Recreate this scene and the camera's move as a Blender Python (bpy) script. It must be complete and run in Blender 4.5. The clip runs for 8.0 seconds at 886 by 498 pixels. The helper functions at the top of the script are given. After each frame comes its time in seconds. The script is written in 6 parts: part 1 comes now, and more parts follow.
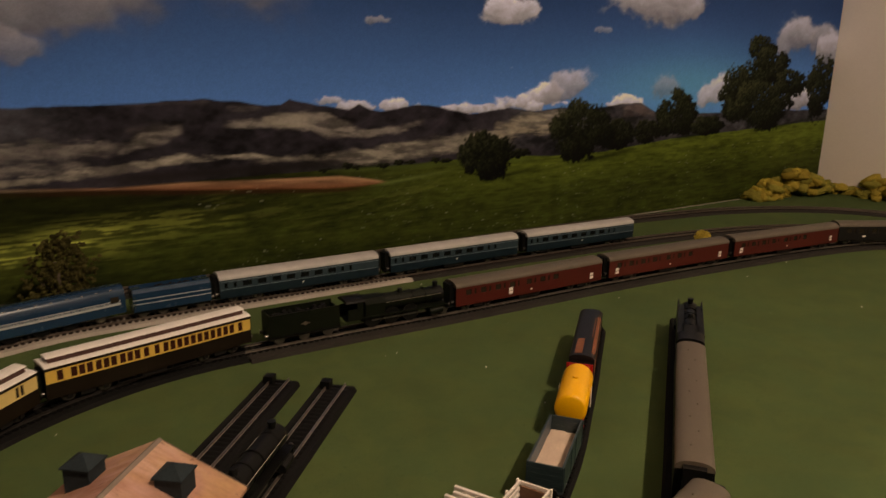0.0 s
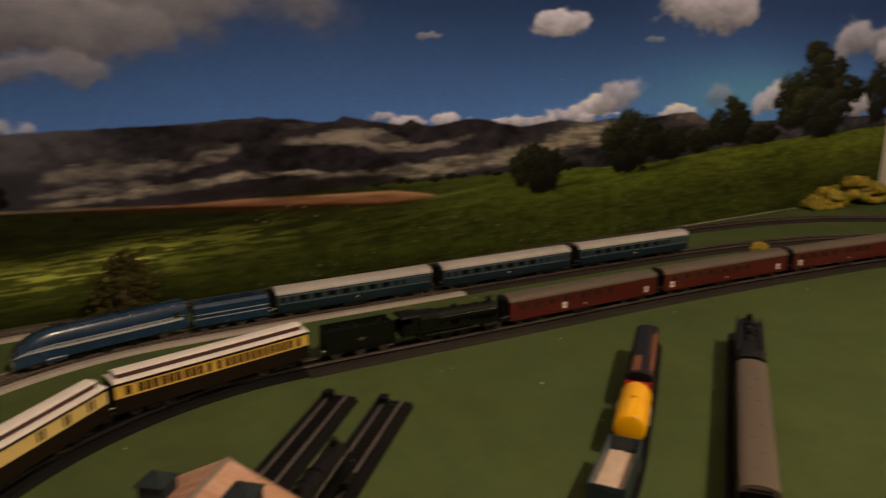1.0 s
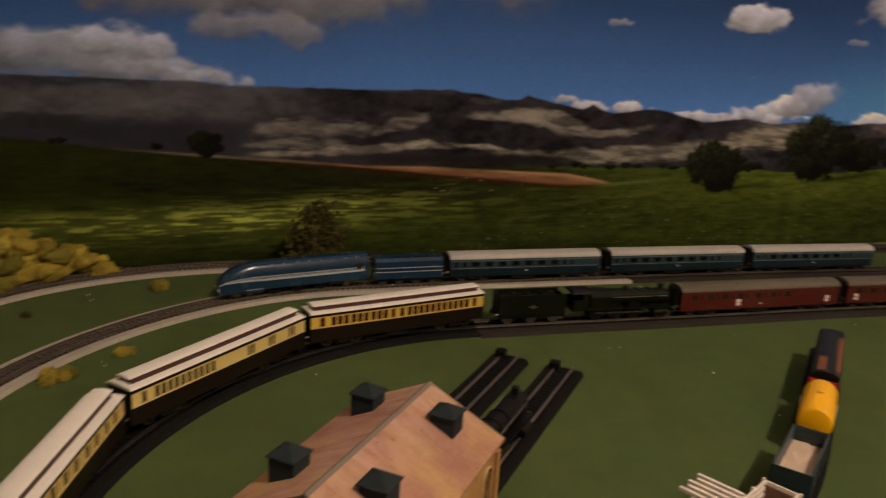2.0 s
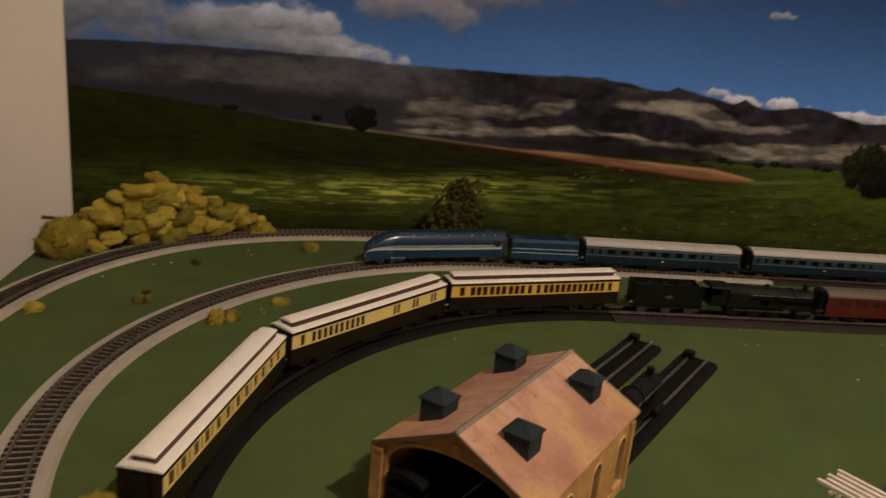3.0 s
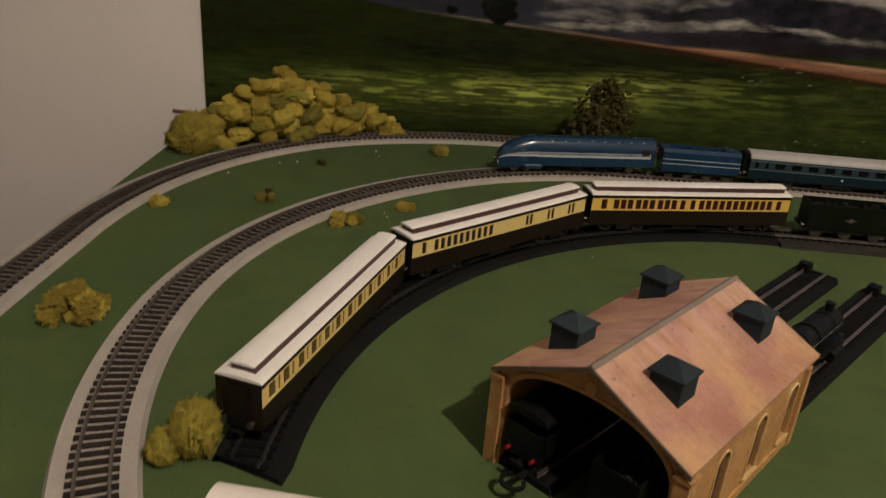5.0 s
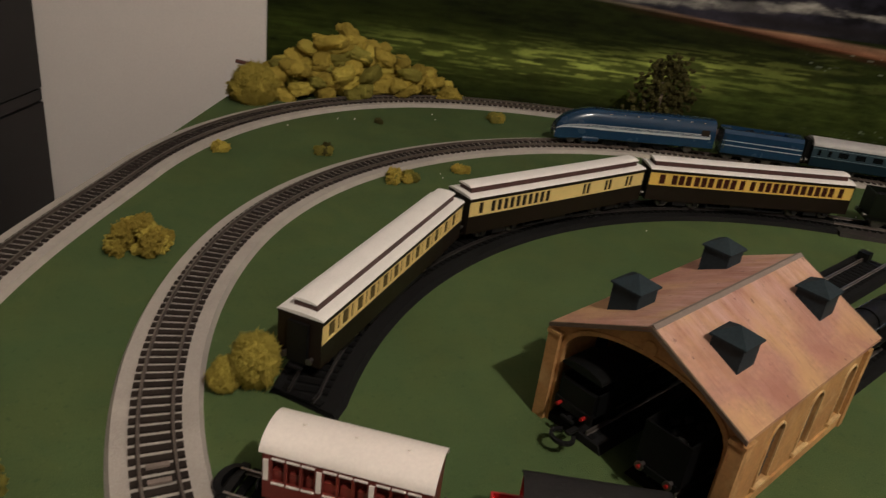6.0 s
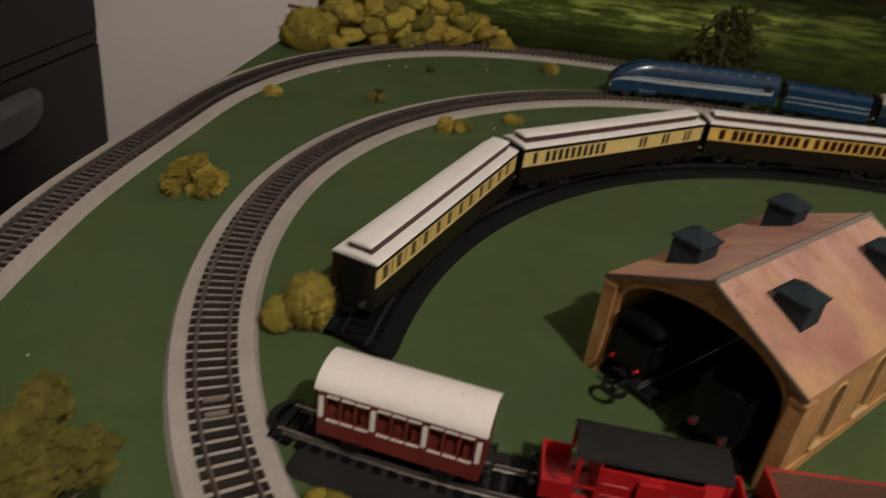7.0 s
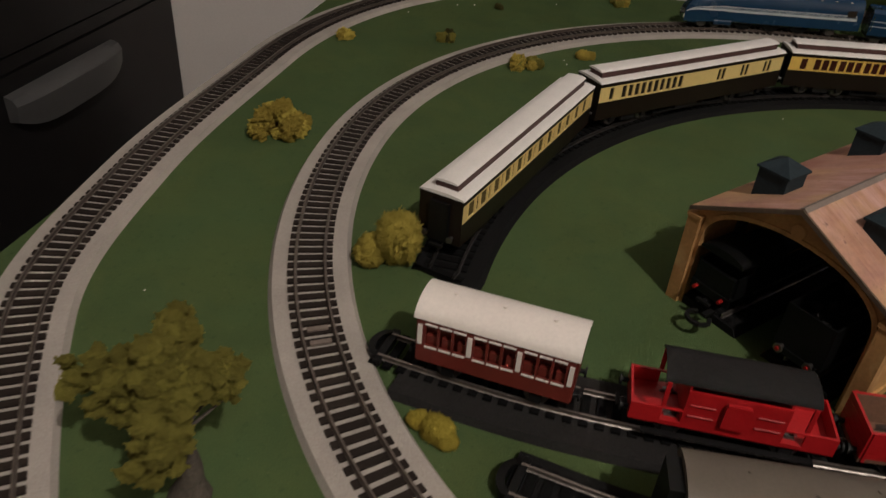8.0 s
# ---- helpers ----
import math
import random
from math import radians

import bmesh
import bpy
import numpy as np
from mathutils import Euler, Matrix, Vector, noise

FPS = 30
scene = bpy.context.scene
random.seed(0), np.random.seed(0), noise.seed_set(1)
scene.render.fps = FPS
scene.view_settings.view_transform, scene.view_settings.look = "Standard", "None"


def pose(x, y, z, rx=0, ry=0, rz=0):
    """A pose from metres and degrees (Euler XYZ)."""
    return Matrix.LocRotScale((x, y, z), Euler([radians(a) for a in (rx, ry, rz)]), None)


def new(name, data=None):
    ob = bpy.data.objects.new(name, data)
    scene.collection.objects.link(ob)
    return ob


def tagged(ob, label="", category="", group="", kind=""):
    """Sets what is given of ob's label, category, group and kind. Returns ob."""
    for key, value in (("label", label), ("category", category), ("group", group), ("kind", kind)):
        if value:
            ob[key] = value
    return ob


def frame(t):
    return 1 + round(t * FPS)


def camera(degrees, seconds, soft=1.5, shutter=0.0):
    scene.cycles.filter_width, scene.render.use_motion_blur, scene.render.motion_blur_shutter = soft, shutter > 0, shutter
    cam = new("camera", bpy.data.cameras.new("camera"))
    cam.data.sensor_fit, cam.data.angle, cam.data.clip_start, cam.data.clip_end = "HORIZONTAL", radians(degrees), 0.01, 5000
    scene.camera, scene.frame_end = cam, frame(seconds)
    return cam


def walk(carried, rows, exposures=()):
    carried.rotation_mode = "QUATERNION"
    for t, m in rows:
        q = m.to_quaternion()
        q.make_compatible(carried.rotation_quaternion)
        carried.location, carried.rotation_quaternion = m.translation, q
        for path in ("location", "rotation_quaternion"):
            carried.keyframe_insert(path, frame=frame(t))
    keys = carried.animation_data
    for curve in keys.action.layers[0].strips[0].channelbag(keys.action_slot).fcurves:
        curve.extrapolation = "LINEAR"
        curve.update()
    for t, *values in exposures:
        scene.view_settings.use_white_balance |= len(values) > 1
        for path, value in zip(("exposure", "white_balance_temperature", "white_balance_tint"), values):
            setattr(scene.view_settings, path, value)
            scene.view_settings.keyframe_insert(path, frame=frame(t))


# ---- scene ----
cam = camera(60.59, 8.0, soft=1.3, shutter=0.7)
SCALE = 1.05
PATH = [
    (0.0, (-0.2428, -0.0753, 0.3319), -33.12, -15.38, 1.07),
    (0.5, (-0.2383, -0.0660, 0.3245), -34.15, -14.08, 0.58),
    (1.0, (-0.2521, -0.0715, 0.3431), -29.55, -14.92, -0.11),
    (1.5, (-0.3013, -0.0599, 0.3154), -24.60, -14.60, 1.34),
    (1.7, (-0.3067, -0.0663, 0.3153), -22.64, -14.87, 2.31),
    (2.8, (-0.3375, -0.1013, 0.3072), -11.02, -16.05, 5.38),
    (3.0, (-0.3417, -0.1037, 0.3033), -9.91, -16.45, 5.51),
    (3.5, (-0.3443, -0.1052, 0.2989), -6.86, -17.85, 5.23),
    (4.0, (-0.3240, -0.0790, 0.3017), -4.38, -20.15, 4.59),
    (4.5, (-0.3163, -0.0453, 0.2976), -0.12, -22.77, 3.15),
    (5.0, (-0.3321, -0.0386, 0.2743), 0.26, -23.83, 4.48),
    (5.2, (-0.3327, -0.0388, 0.2692), 0.66, -24.19, 5.26),
    (6.3, (-0.3488, -0.0505, 0.2605), 3.58, -26.38, 7.99),
    (6.5, (-0.3478, -0.0470, 0.2591), 3.81, -26.76, 8.36),
    (7.0, (-0.3533, -0.0483, 0.2547), 5.91, -29.56, 7.87),
    (7.5, (-0.3633, -0.0498, 0.2502), 9.04, -32.50, 6.02),
    (8.0, (-0.3654, -0.0647, 0.2575), 10.55, -34.36, 4.50),
]
EXPOSURES = [(0.0, -0.20, 7450, 14), (0.5, -0.20, 7450, 14), (1.5, -0.18, 7250, 13), (3.0, -0.07, 6850, 9), (3.5, 0.02, 6800, 9), (4.5, 0.02, 6250, 5), (5.0, 0.02, 6000, 5), (6.5, -0.01, 5600, 5), (7.5, -0.16, 5500, 6), (8.0, -0.23, 5500, 6)]


def eye_pose(e, yaw, pitch, roll):
    return pose(SCALE * e[0], SCALE * e[1], SCALE * e[2], 0, 0, yaw) @ pose(0, 0, 0, 90 + pitch) @ pose(0, 0, 0, 0, 0, roll)


walk(cam, [(t, eye_pose(e, yaw, pitch, roll)) for t, e, yaw, pitch, roll in PATH], EXPOSURES)

# ---- light: one warm ceiling bulb above the front of the table ----
world = bpy.data.worlds.new("room")
world.use_nodes = True
world.node_tree.nodes["Background"].inputs[0].default_value = (0.9, 0.8, 0.7, 1)
world.node_tree.nodes["Background"].inputs[1].default_value = 0.004
scene.world = world
bulb = new("ceiling_bulb", bpy.data.lights.new("ceiling_bulb", "POINT"))
bulb.data.energy, bulb.data.color, bulb.data.shadow_soft_size = 65.0, (1.0, 0.82, 0.64), 0.02
bulb.location = (0.26, -0.60, 1.46)


# ---- materials ----
def mat(name, base, rough=0.6, metal=0.0, var=0.15, scale=60.0, bump=0.1, grain=600.0, bump_scale=None, rand=0.0, spec=0.5, coat=0.0, second=None, scale2=12.0):
    """A surface with blotches at one scale, grain at a finer one and slight relief."""
    m = bpy.data.materials.new(name)
    m.use_nodes = True
    n, l = m.node_tree.nodes, m.node_tree.links
    b = n["Principled BSDF"]
    b.inputs["Metallic"].default_value = metal
    b.inputs["Specular IOR Level"].default_value = spec
    b.inputs["Coat Weight"].default_value = coat
    co = n.new("ShaderNodeTexCoord")
    big, fine = n.new("ShaderNodeTexNoise"), n.new("ShaderNodeTexNoise")
    big.inputs["Scale"].default_value, big.inputs["Detail"].default_value = scale, 5
    fine.inputs["Scale"].default_value, fine.inputs["Detail"].default_value = grain, 3
    for t in (big, fine):
        l.new(co.outputs["Object"], t.inputs["Vector"])
    mix = n.new("ShaderNodeMath")
    mix.operation = "ADD"
    l.new(big.outputs["Fac"], mix.inputs[0])
    l.new(fine.outputs["Fac"], mix.inputs[1])
    ramp = n.new("ShaderNodeMapRange")
    ramp.inputs["From Min"].default_value, ramp.inputs["From Max"].default_value = 0.65, 1.35
    ramp.inputs["To Min"].default_value, ramp.inputs["To Max"].default_value = 1 - var, 1 + var
    l.new(mix.outputs[0], ramp.inputs["Value"])
    col = n.new("ShaderNodeMix")
    col.data_type, col.blend_type = "RGBA", "MULTIPLY"
    col.inputs["Factor"].default_value = 1
    col.inputs["A"].default_value = (*base, 1)
    if second:
        patch = n.new("ShaderNodeTexNoise")
        patch.inputs["Scale"].default_value, patch.inputs["Detail"].default_value, patch.inputs["Distortion"].default_value = scale2, 6, 0.6
        l.new(co.outputs["Object"], patch.inputs["Vector"])
        lim = n.new("ShaderNodeMapRange")
        lim.inputs["From Min"].default_value, lim.inputs["From Max"].default_value = 0.40, 0.60
        l.new(patch.outputs["Fac"], lim.inputs["Value"])
        two = n.new("ShaderNodeMix")
        two.data_type = "RGBA"
        two.inputs["A"].default_value, two.inputs["B"].default_value = (*base, 1), (*second, 1)
        l.new(lim.outputs[0], two.inputs["Factor"])
        l.new(two.outputs["Result"], col.inputs["A"])
    last = ramp.outputs[0]
    if rand:
        info = n.new("ShaderNodeObjectInfo")
        r2 = n.new("ShaderNodeMapRange")
        r2.inputs["To Min"].default_value, r2.inputs["To Max"].default_value = 1 - rand, 1 + rand
        l.new(info.outputs["Random"], r2.inputs["Value"])
        mul = n.new("ShaderNodeMath")
        mul.operation = "MULTIPLY"
        l.new(last, mul.inputs[0])
        l.new(r2.outputs[0], mul.inputs[1])
        last = mul.outputs[0]
    l.new(last, col.inputs["B"])
    l.new(col.outputs["Result"], b.inputs["Base Color"])
    rr = n.new("ShaderNodeMapRange")
    rr.inputs["To Min"].default_value, rr.inputs["To Max"].default_value = max(0.02, rough - 0.1), min(1, rough + 0.1)
    l.new(big.outputs["Fac"], rr.inputs["Value"])
    l.new(rr.outputs[0], b.inputs["Roughness"])
    if bump:
        bp = n.new("ShaderNodeBump")
        bp.inputs["Strength"].default_value, bp.inputs["Distance"].default_value = bump, 0.001
        if bump_scale:
            bt = n.new("ShaderNodeTexNoise")
            bt.inputs["Scale"].default_value, bt.inputs["Detail"].default_value = bump_scale, 4
            l.new(co.outputs["Object"], bt.inputs["Vector"])
            l.new(bt.outputs["Fac"], bp.inputs["Height"])
        else:
            l.new(fine.outputs["Fac"], bp.inputs["Height"])
        l.new(bp.outputs["Normal"], b.inputs["Normal"])
    return m


M = {
    "board": mat("green_flock", (0.077, 0.112, 0.042), 0.95, var=0.2, scale=14, grain=1300, bump=0.8, spec=0.08, second=(0.086, 0.118, 0.042), scale2=30),
    "wall": mat("painted_wall", (0.88, 0.805, 0.755), 0.9, var=0.04, scale=5, grain=300, bump=0.1),
    # grey rather than white, so the unseen ceiling returns less light
    "ceiling": mat("low_bounce_ceiling", (0.42, 0.40, 0.38), 0.9, var=0.03, scale=4, bump=0.05),
    # floor out of view; its dark colour holds down light bounced upwards
    "floor": mat("low_bounce_floor", (0.05, 0.045, 0.04), 0.95, var=0.2, scale=10, bump=0.3),
    "wood": mat("plywood_edge", (0.42, 0.29, 0.17), 0.7, var=0.2, scale=20),
    "black_furn": mat("black_laminate", (0.0115, 0.0105, 0.0105), 0.36, var=0.25, scale=30, grain=500, bump=0.05, spec=0.3),
    "handle": mat("grey_plastic", (0.075, 0.073, 0.073), 0.4, var=0.1, spec=0.35),
    "grey_bed": mat("grey_foam", (0.41, 0.365, 0.325), 0.95, var=0.12, scale=40, grain=900, bump=0.4, spec=0.1),
    "dark_bed": mat("dark_foam", (0.030, 0.0265, 0.024), 0.9, var=0.2, scale=40, grain=900, bump=0.4, spec=0.15),
    "black_bed": mat("black_foam", (0.0075, 0.007, 0.007), 0.85, var=0.25, scale=40, grain=900, bump=0.4, spec=0.15),
    "sleeper": mat("brown_sleeper", (0.022, 0.015, 0.012), 0.75, var=0.25, scale=120, rand=0.2, spec=0.2),
    "black_sleeper": mat("black_sleeper", (0.0042, 0.004, 0.004), 0.85, var=0.2, scale=120, rand=0.2, spec=0.1),
    "rail": mat("nickel_rail", (0.32, 0.28, 0.25), 0.38, 0.85, var=0.2, scale=90, grain=700),
    # darker rail colour for the stretch before dull_to
    "black_rail": mat("dark_rail", (0.045, 0.04, 0.037), 0.45, 0.6, var=0.4, scale=60, grain=700),
    "rail_dull": mat("weathered_rail", (0.17, 0.14, 0.12), 0.5, 0.7, var=0.25, scale=90, grain=700),
    "cream": mat("cream_paint", (0.78, 0.59, 0.225), 0.4, var=0.06, scale=80),
    "choc": mat("chocolate_paint", (0.0115, 0.0066, 0.0042), 0.4, var=0.12, scale=80, spec=0.3),
    "white_roof": mat("white_roof_paint", (0.86, 0.81, 0.77), 0.55, var=0.06, scale=60),
    "clere": mat("clerestory_side", (0.065, 0.030, 0.026), 0.5, var=0.2, spec=0.3),
    "under": mat("black_underframe", (0.006, 0.0055, 0.0055), 0.6, var=0.2, spec=0.3),
    "glass": mat("dark_window", (0.030, 0.022, 0.016), 0.12, var=0.1, bump=0.0),
    "lit_pane": mat("lit_window", (0.12, 0.085, 0.035), 0.2, var=0.2, scale=200, bump=0.0),
    "red_pane": mat("reddish_window", (0.050, 0.014, 0.009), 0.2, var=0.2, scale=200, bump=0.0),
    "coach_glass": mat("blue_black_window", (0.006, 0.007, 0.009), 0.15, var=0.1, bump=0.0),
    "steel": mat("wheel_steel", (0.20, 0.18, 0.17), 0.35, 0.9, var=0.2),
    "bright": mat("bright_steel", (0.65, 0.62, 0.58), 0.22, 1.0, var=0.1),
    "blue": mat("streamliner_blue", (0.0120, 0.038, 0.084), 0.25, var=0.1, scale=50, bump=0.02, coat=0.3),
    "silver": mat("silver_line", (0.55, 0.57, 0.59), 0.35, 0.1, var=0.1),
    "coal": mat("coal", (0.009, 0.0085, 0.0085), 0.7, var=0.4, scale=300, bump=0.8, bump_scale=500, spec=0.12),
    "coach_blue": mat("coach_blue", (0.0050, 0.016, 0.026), 0.38, var=0.1, spec=0.35),
    "grey_roof": mat("grey_roof_paint", (0.46, 0.435, 0.42), 0.5, var=0.14, scale=60),
    "maroon": mat("maroon_paint", (0.080, 0.0115, 0.0085), 0.4, var=0.1, spec=0.35),
    "brown_roof": mat("brown_grey_roof", (0.108, 0.087, 0.066), 0.55, var=0.1),
    "green": mat("loco_green", (0.0050, 0.0068, 0.0036), 0.42, var=0.15, spec=0.2),
    "black": mat("loco_black", (0.0045, 0.0045, 0.0045), 0.45, var=0.2, spec=0.22),
    "crimson": mat("crimson_plastic", (0.15, 0.023, 0.016), 0.4, var=0.14),
    "red": mat("red_plastic", (0.40, 0.009, 0.011), 0.42, var=0.12, scale=50),
    "ivory": mat("ivory_plastic", (0.86, 0.78, 0.72), 0.5, var=0.06),
    "yellow": mat("yellow_plastic", (0.95, 0.47, 0.010), 0.32, var=0.06, scale=40),
    "slate_blue": mat("slate_blue_plastic", (0.070, 0.092, 0.110), 0.45, var=0.15),
    "load": mat("pale_load", (0.62, 0.47, 0.37), 0.9, var=0.1, bump=0.6),
    "orange": mat("faded_orange", (0.20, 0.065, 0.028), 0.6, var=0.4, scale=120),
    "brown": mat("brown_timber", (0.16, 0.085, 0.05), 0.7, var=0.25, scale=120),
    "brick": mat("buff_card_brick", (0.50, 0.285, 0.095), 0.8, var=0.2, scale=70, grain=420, bump=0.25, second=(0.42, 0.22, 0.075), scale2=25),
    "roof_card": mat("red_card_roof", (0.40, 0.20, 0.145), 0.7, var=0.16, scale=70, grain=420, bump=0.15, second=(0.48, 0.28, 0.15), scale2=22),
    "pale_buff": mat("pale_buff_card", (0.70, 0.49, 0.24), 0.8, var=0.2, scale=90, grain=420, bump=0.25, second=(0.5, 0.3, 0.11), scale2=40),
    "charcoal_bed": mat("charcoal_foam", (0.019, 0.0175, 0.017), 0.9, var=0.25, scale=40, grain=900, bump=0.4, spec=0.15),
    "ridge": mat("lead_ridge", (0.20, 0.155, 0.13), 0.7, var=0.15),
    "barge": mat("dark_bargeboard", (0.11, 0.075, 0.05), 0.7, var=0.2),
    "vent": mat("slate_vent", (0.017, 0.026, 0.032), 0.75, var=0.25, scale=150, spec=0.2),
    "lamp_red": mat("red_lamp_lens", (0.30, 0.012, 0.010), 0.3, var=0.05),
    "foam_y": mat("ochre_foam", (0.48, 0.362, 0.064), 0.95, var=0.4, scale=90, grain=900, bump=1.0, bump_scale=500, rand=0.25, spec=0.1),
    "foam_g": mat("olive_foam", (0.29, 0.255, 0.05), 0.95, var=0.4, scale=90, grain=700, bump=1.0, bump_scale=420, rand=0.25, spec=0.1),
    "foam_d": mat("dark_olive_foam", (0.080, 0.072, 0.022), 0.95, var=0.45, scale=90, grain=700, bump=1.0, bump_scale=420, rand=0.35, spec=0.1),
    "bright_tuft": mat("yellow_tuft", (0.58, 0.46, 0.085), 0.95, var=0.3, scale=120, grain=700, bump=0.8, rand=0.15, spec=0.1),
    "yellow_flock": mat("bright_yellow_flock", (0.66, 0.52, 0.075), 0.95, var=0.35, scale=200, grain=900, bump=0.8, spec=0.1),
    "bark": mat("bark", (0.10, 0.075, 0.05), 0.9, var=0.3, scale=150, bump=0.6),
    "trunk": mat("grey_trunk", (0.075, 0.06, 0.047), 0.9, var=0.35, scale=150, bump=0.8),
    # for unseen walls and table: colour set dark to keep bounced light low
    "low_bounce": mat("low_bounce_paint", (0.22, 0.20, 0.18), 0.9, var=0.05, scale=5),
    "teal": mat("dark_teal_plastic", (0.018, 0.036, 0.042), 0.45, var=0.2, scale=80),
    "felt": mat("black_felt", (0.0125, 0.0115, 0.0115), 0.8, var=0.25, scale=60, grain=500, bump=0.3, spec=0.2),
    "gold": mat("golden_cream_paint", (0.76, 0.50, 0.105), 0.4, var=0.06, scale=80),
    "coach_upper": mat("coach_window_band", (0.026, 0.046, 0.060), 0.38, var=0.12, spec=0.35),
    "pale_line": mat("pale_blue_lining", (0.17, 0.22, 0.25), 0.45, var=0.2, scale=200),
    "shed_pane": mat("dull_card_pane", (0.085, 0.075, 0.068), 0.4, var=0.25, scale=120),
    "twig": mat("red_brown_twig", (0.10, 0.03, 0.02), 0.7, var=0.3),
}


def marked(key, tint, stretch, size, lo, hi, most, fade=None):
    """Streaks or flecks of another colour over a material; fade: a stretch of local height over which they grow."""
    n, l = M[key].node_tree.nodes, M[key].node_tree.links
    base = n["Principled BSDF"].inputs["Base Color"]
    src = base.links[0].from_socket
    co, mp, tx, lim, mx = (n.new(k) for k in ("ShaderNodeTexCoord", "ShaderNodeMapping", "ShaderNodeTexNoise", "ShaderNodeMapRange", "ShaderNodeMix"))
    mp.inputs["Scale"].default_value = stretch
    tx.inputs["Scale"].default_value, tx.inputs["Detail"].default_value = size, 3
    lim.inputs["From Min"].default_value, lim.inputs["From Max"].default_value, lim.inputs["To Max"].default_value = lo, hi, most
    l.new(co.outputs["Object"], mp.inputs["Vector"])
    l.new(mp.outputs[0], tx.inputs["Vector"])
    l.new(tx.outputs["Fac"], lim.inputs["Value"])
    fac = lim.outputs[0]
    if fade:
        sep, up, mul = n.new("ShaderNodeSeparateXYZ"), n.new("ShaderNodeMapRange"), n.new("ShaderNodeMath")
        mul.operation = "MULTIPLY"
        up.inputs["From Min"].default_value, up.inputs["From Max"].default_value = fade
        l.new(co.outputs["Object"], sep.inputs[0])
        l.new(sep.outputs["Z"], up.inputs["Value"])
        l.new(fac, mul.inputs[0])
        l.new(up.outputs[0], mul.inputs[1])
        fac = mul.outputs[0]
    mx.data_type = "RGBA"
    mx.inputs["B"].default_value = (*tint, 1)
    l.new(src, mx.inputs["A"])
    l.new(fac, mx.inputs["Factor"])
    l.new(mx.outputs["Result"], base)


marked("roof_card", (0.30, 0.12, 0.085), (1, 1, 1), 34, 0.46, 0.64, 0.65)
marked("roof_card", (0.54, 0.33, 0.15), (1, 1, 1), 24, 0.52, 0.66, 0.65)
marked("roof_card", (0.62, 0.40, 0.36), (1, 0.3, 0.3), 120, 0.38, 0.66, 0.5, (0.068, 0.092))
marked("roof_card", (0.66, 0.44, 0.39), (1, 0.06, 0.06), 520, 0.48, 0.70, 0.35, (0.064, 0.092))
marked("roof_card", (0.20, 0.08, 0.055), (1, 0.14, 0.14), 520, 0.55, 0.72, 0.3)
marked("roof_card", (0.13, 0.055, 0.045), (1, 0.7, 0.7), 190, 0.67, 0.73, 0.7)
marked("board", (0.15, 0.17, 0.08), (1, 1, 1), 420, 0.66, 0.74, 0.5)
marked("board", (0.045, 0.075, 0.028), (1, 1, 1), 240, 0.60, 0.74, 0.55)
marked("board", (0.055, 0.095, 0.040), (1, 1, 1), 7, 0.45, 0.75, 0.5)
marked("brick", (0.66, 0.45, 0.20), (1, 1, 1), 55, 0.55, 0.75, 0.6)
marked("brick", (0.20, 0.095, 0.03), (1, 1, 0.4), 160, 0.62, 0.75, 0.6)


# ---- mesh helpers: all shapes in millimetres ----
def thing(name, label, category, group="", m=None, kind=""):
    ob = new(name)
    ob.empty_display_size = 0.02
    if m is not None:
        ob.matrix_basis = m
    return tagged(ob, label, category, group, kind)


def to_mesh(bm, name, material, smooth=0.0, bevel=0.0):
    if bevel:
        edges = [e for e in bm.edges if len(e.link_faces) == 2 and e.calc_face_angle(0) > 0.6]
        bmesh.ops.bevel(bm, geom=edges, offset=bevel, segments=1, affect="EDGES", clamp_overlap=True)
    bmesh.ops.recalc_face_normals(bm, faces=bm.faces)
    bm.transform(Matrix.Scale(0.001, 4))
    if smooth:
        for f in bm.faces:
            f.smooth = True
        for e in bm.edges:
            e.smooth = len(e.link_faces) == 2 and e.calc_face_angle(0) < smooth
    me = bpy.data.meshes.new(name)
    bm.to_mesh(me)
    bm.free()
    me.materials.append(M[material])
    return me


def part(name, bm, material, parent, label="", smooth=0.0, bevel=0.0):
    ob = new(name, to_mesh(bm, name, material, smooth, bevel))
    ob.parent = parent
    return tagged(ob, label)


def piece(name, me, parent, m):
    ob = new(name, me)
    ob.parent = parent
    ob.matrix_basis = m
    return ob


def box(bm, x0, x1, y0, y1, z0, z1):
    v = [bm.verts.new((x, y, z)) for x in (x0, x1) for y in (y0, y1) for z in (z0, z1)]
    for q in ((0, 1, 3, 2), (4, 6, 7, 5), (0, 4, 5, 1), (2, 3, 7, 6), (0, 2, 6, 4), (1, 5, 7, 3)):
        bm.faces.new([v[i] for i in q])
    return bm


def new_box(*a):
    return box(bmesh.new(), *a)


def loft(bm, sections, caps=True):
    """Sections: lists of points with the same count, joined one to the next."""
    rings = [[bm.verts.new(p) for p in s] for s in sections]
    n = len(rings[0])
    for a, b in zip(rings, rings[1:]):
        for i in range(n):
            bm.faces.new((a[i], a[(i + 1) % n], b[(i + 1) % n], b[i]))
    if caps:
        bm.faces.new(rings[0])
        bm.faces.new(rings[-1][::-1])
    return bm


def prism(bm, prof, x0, x1):
    return loft(bm, [[(x, y, z) for y, z in prof] for x in (x0, x1)])


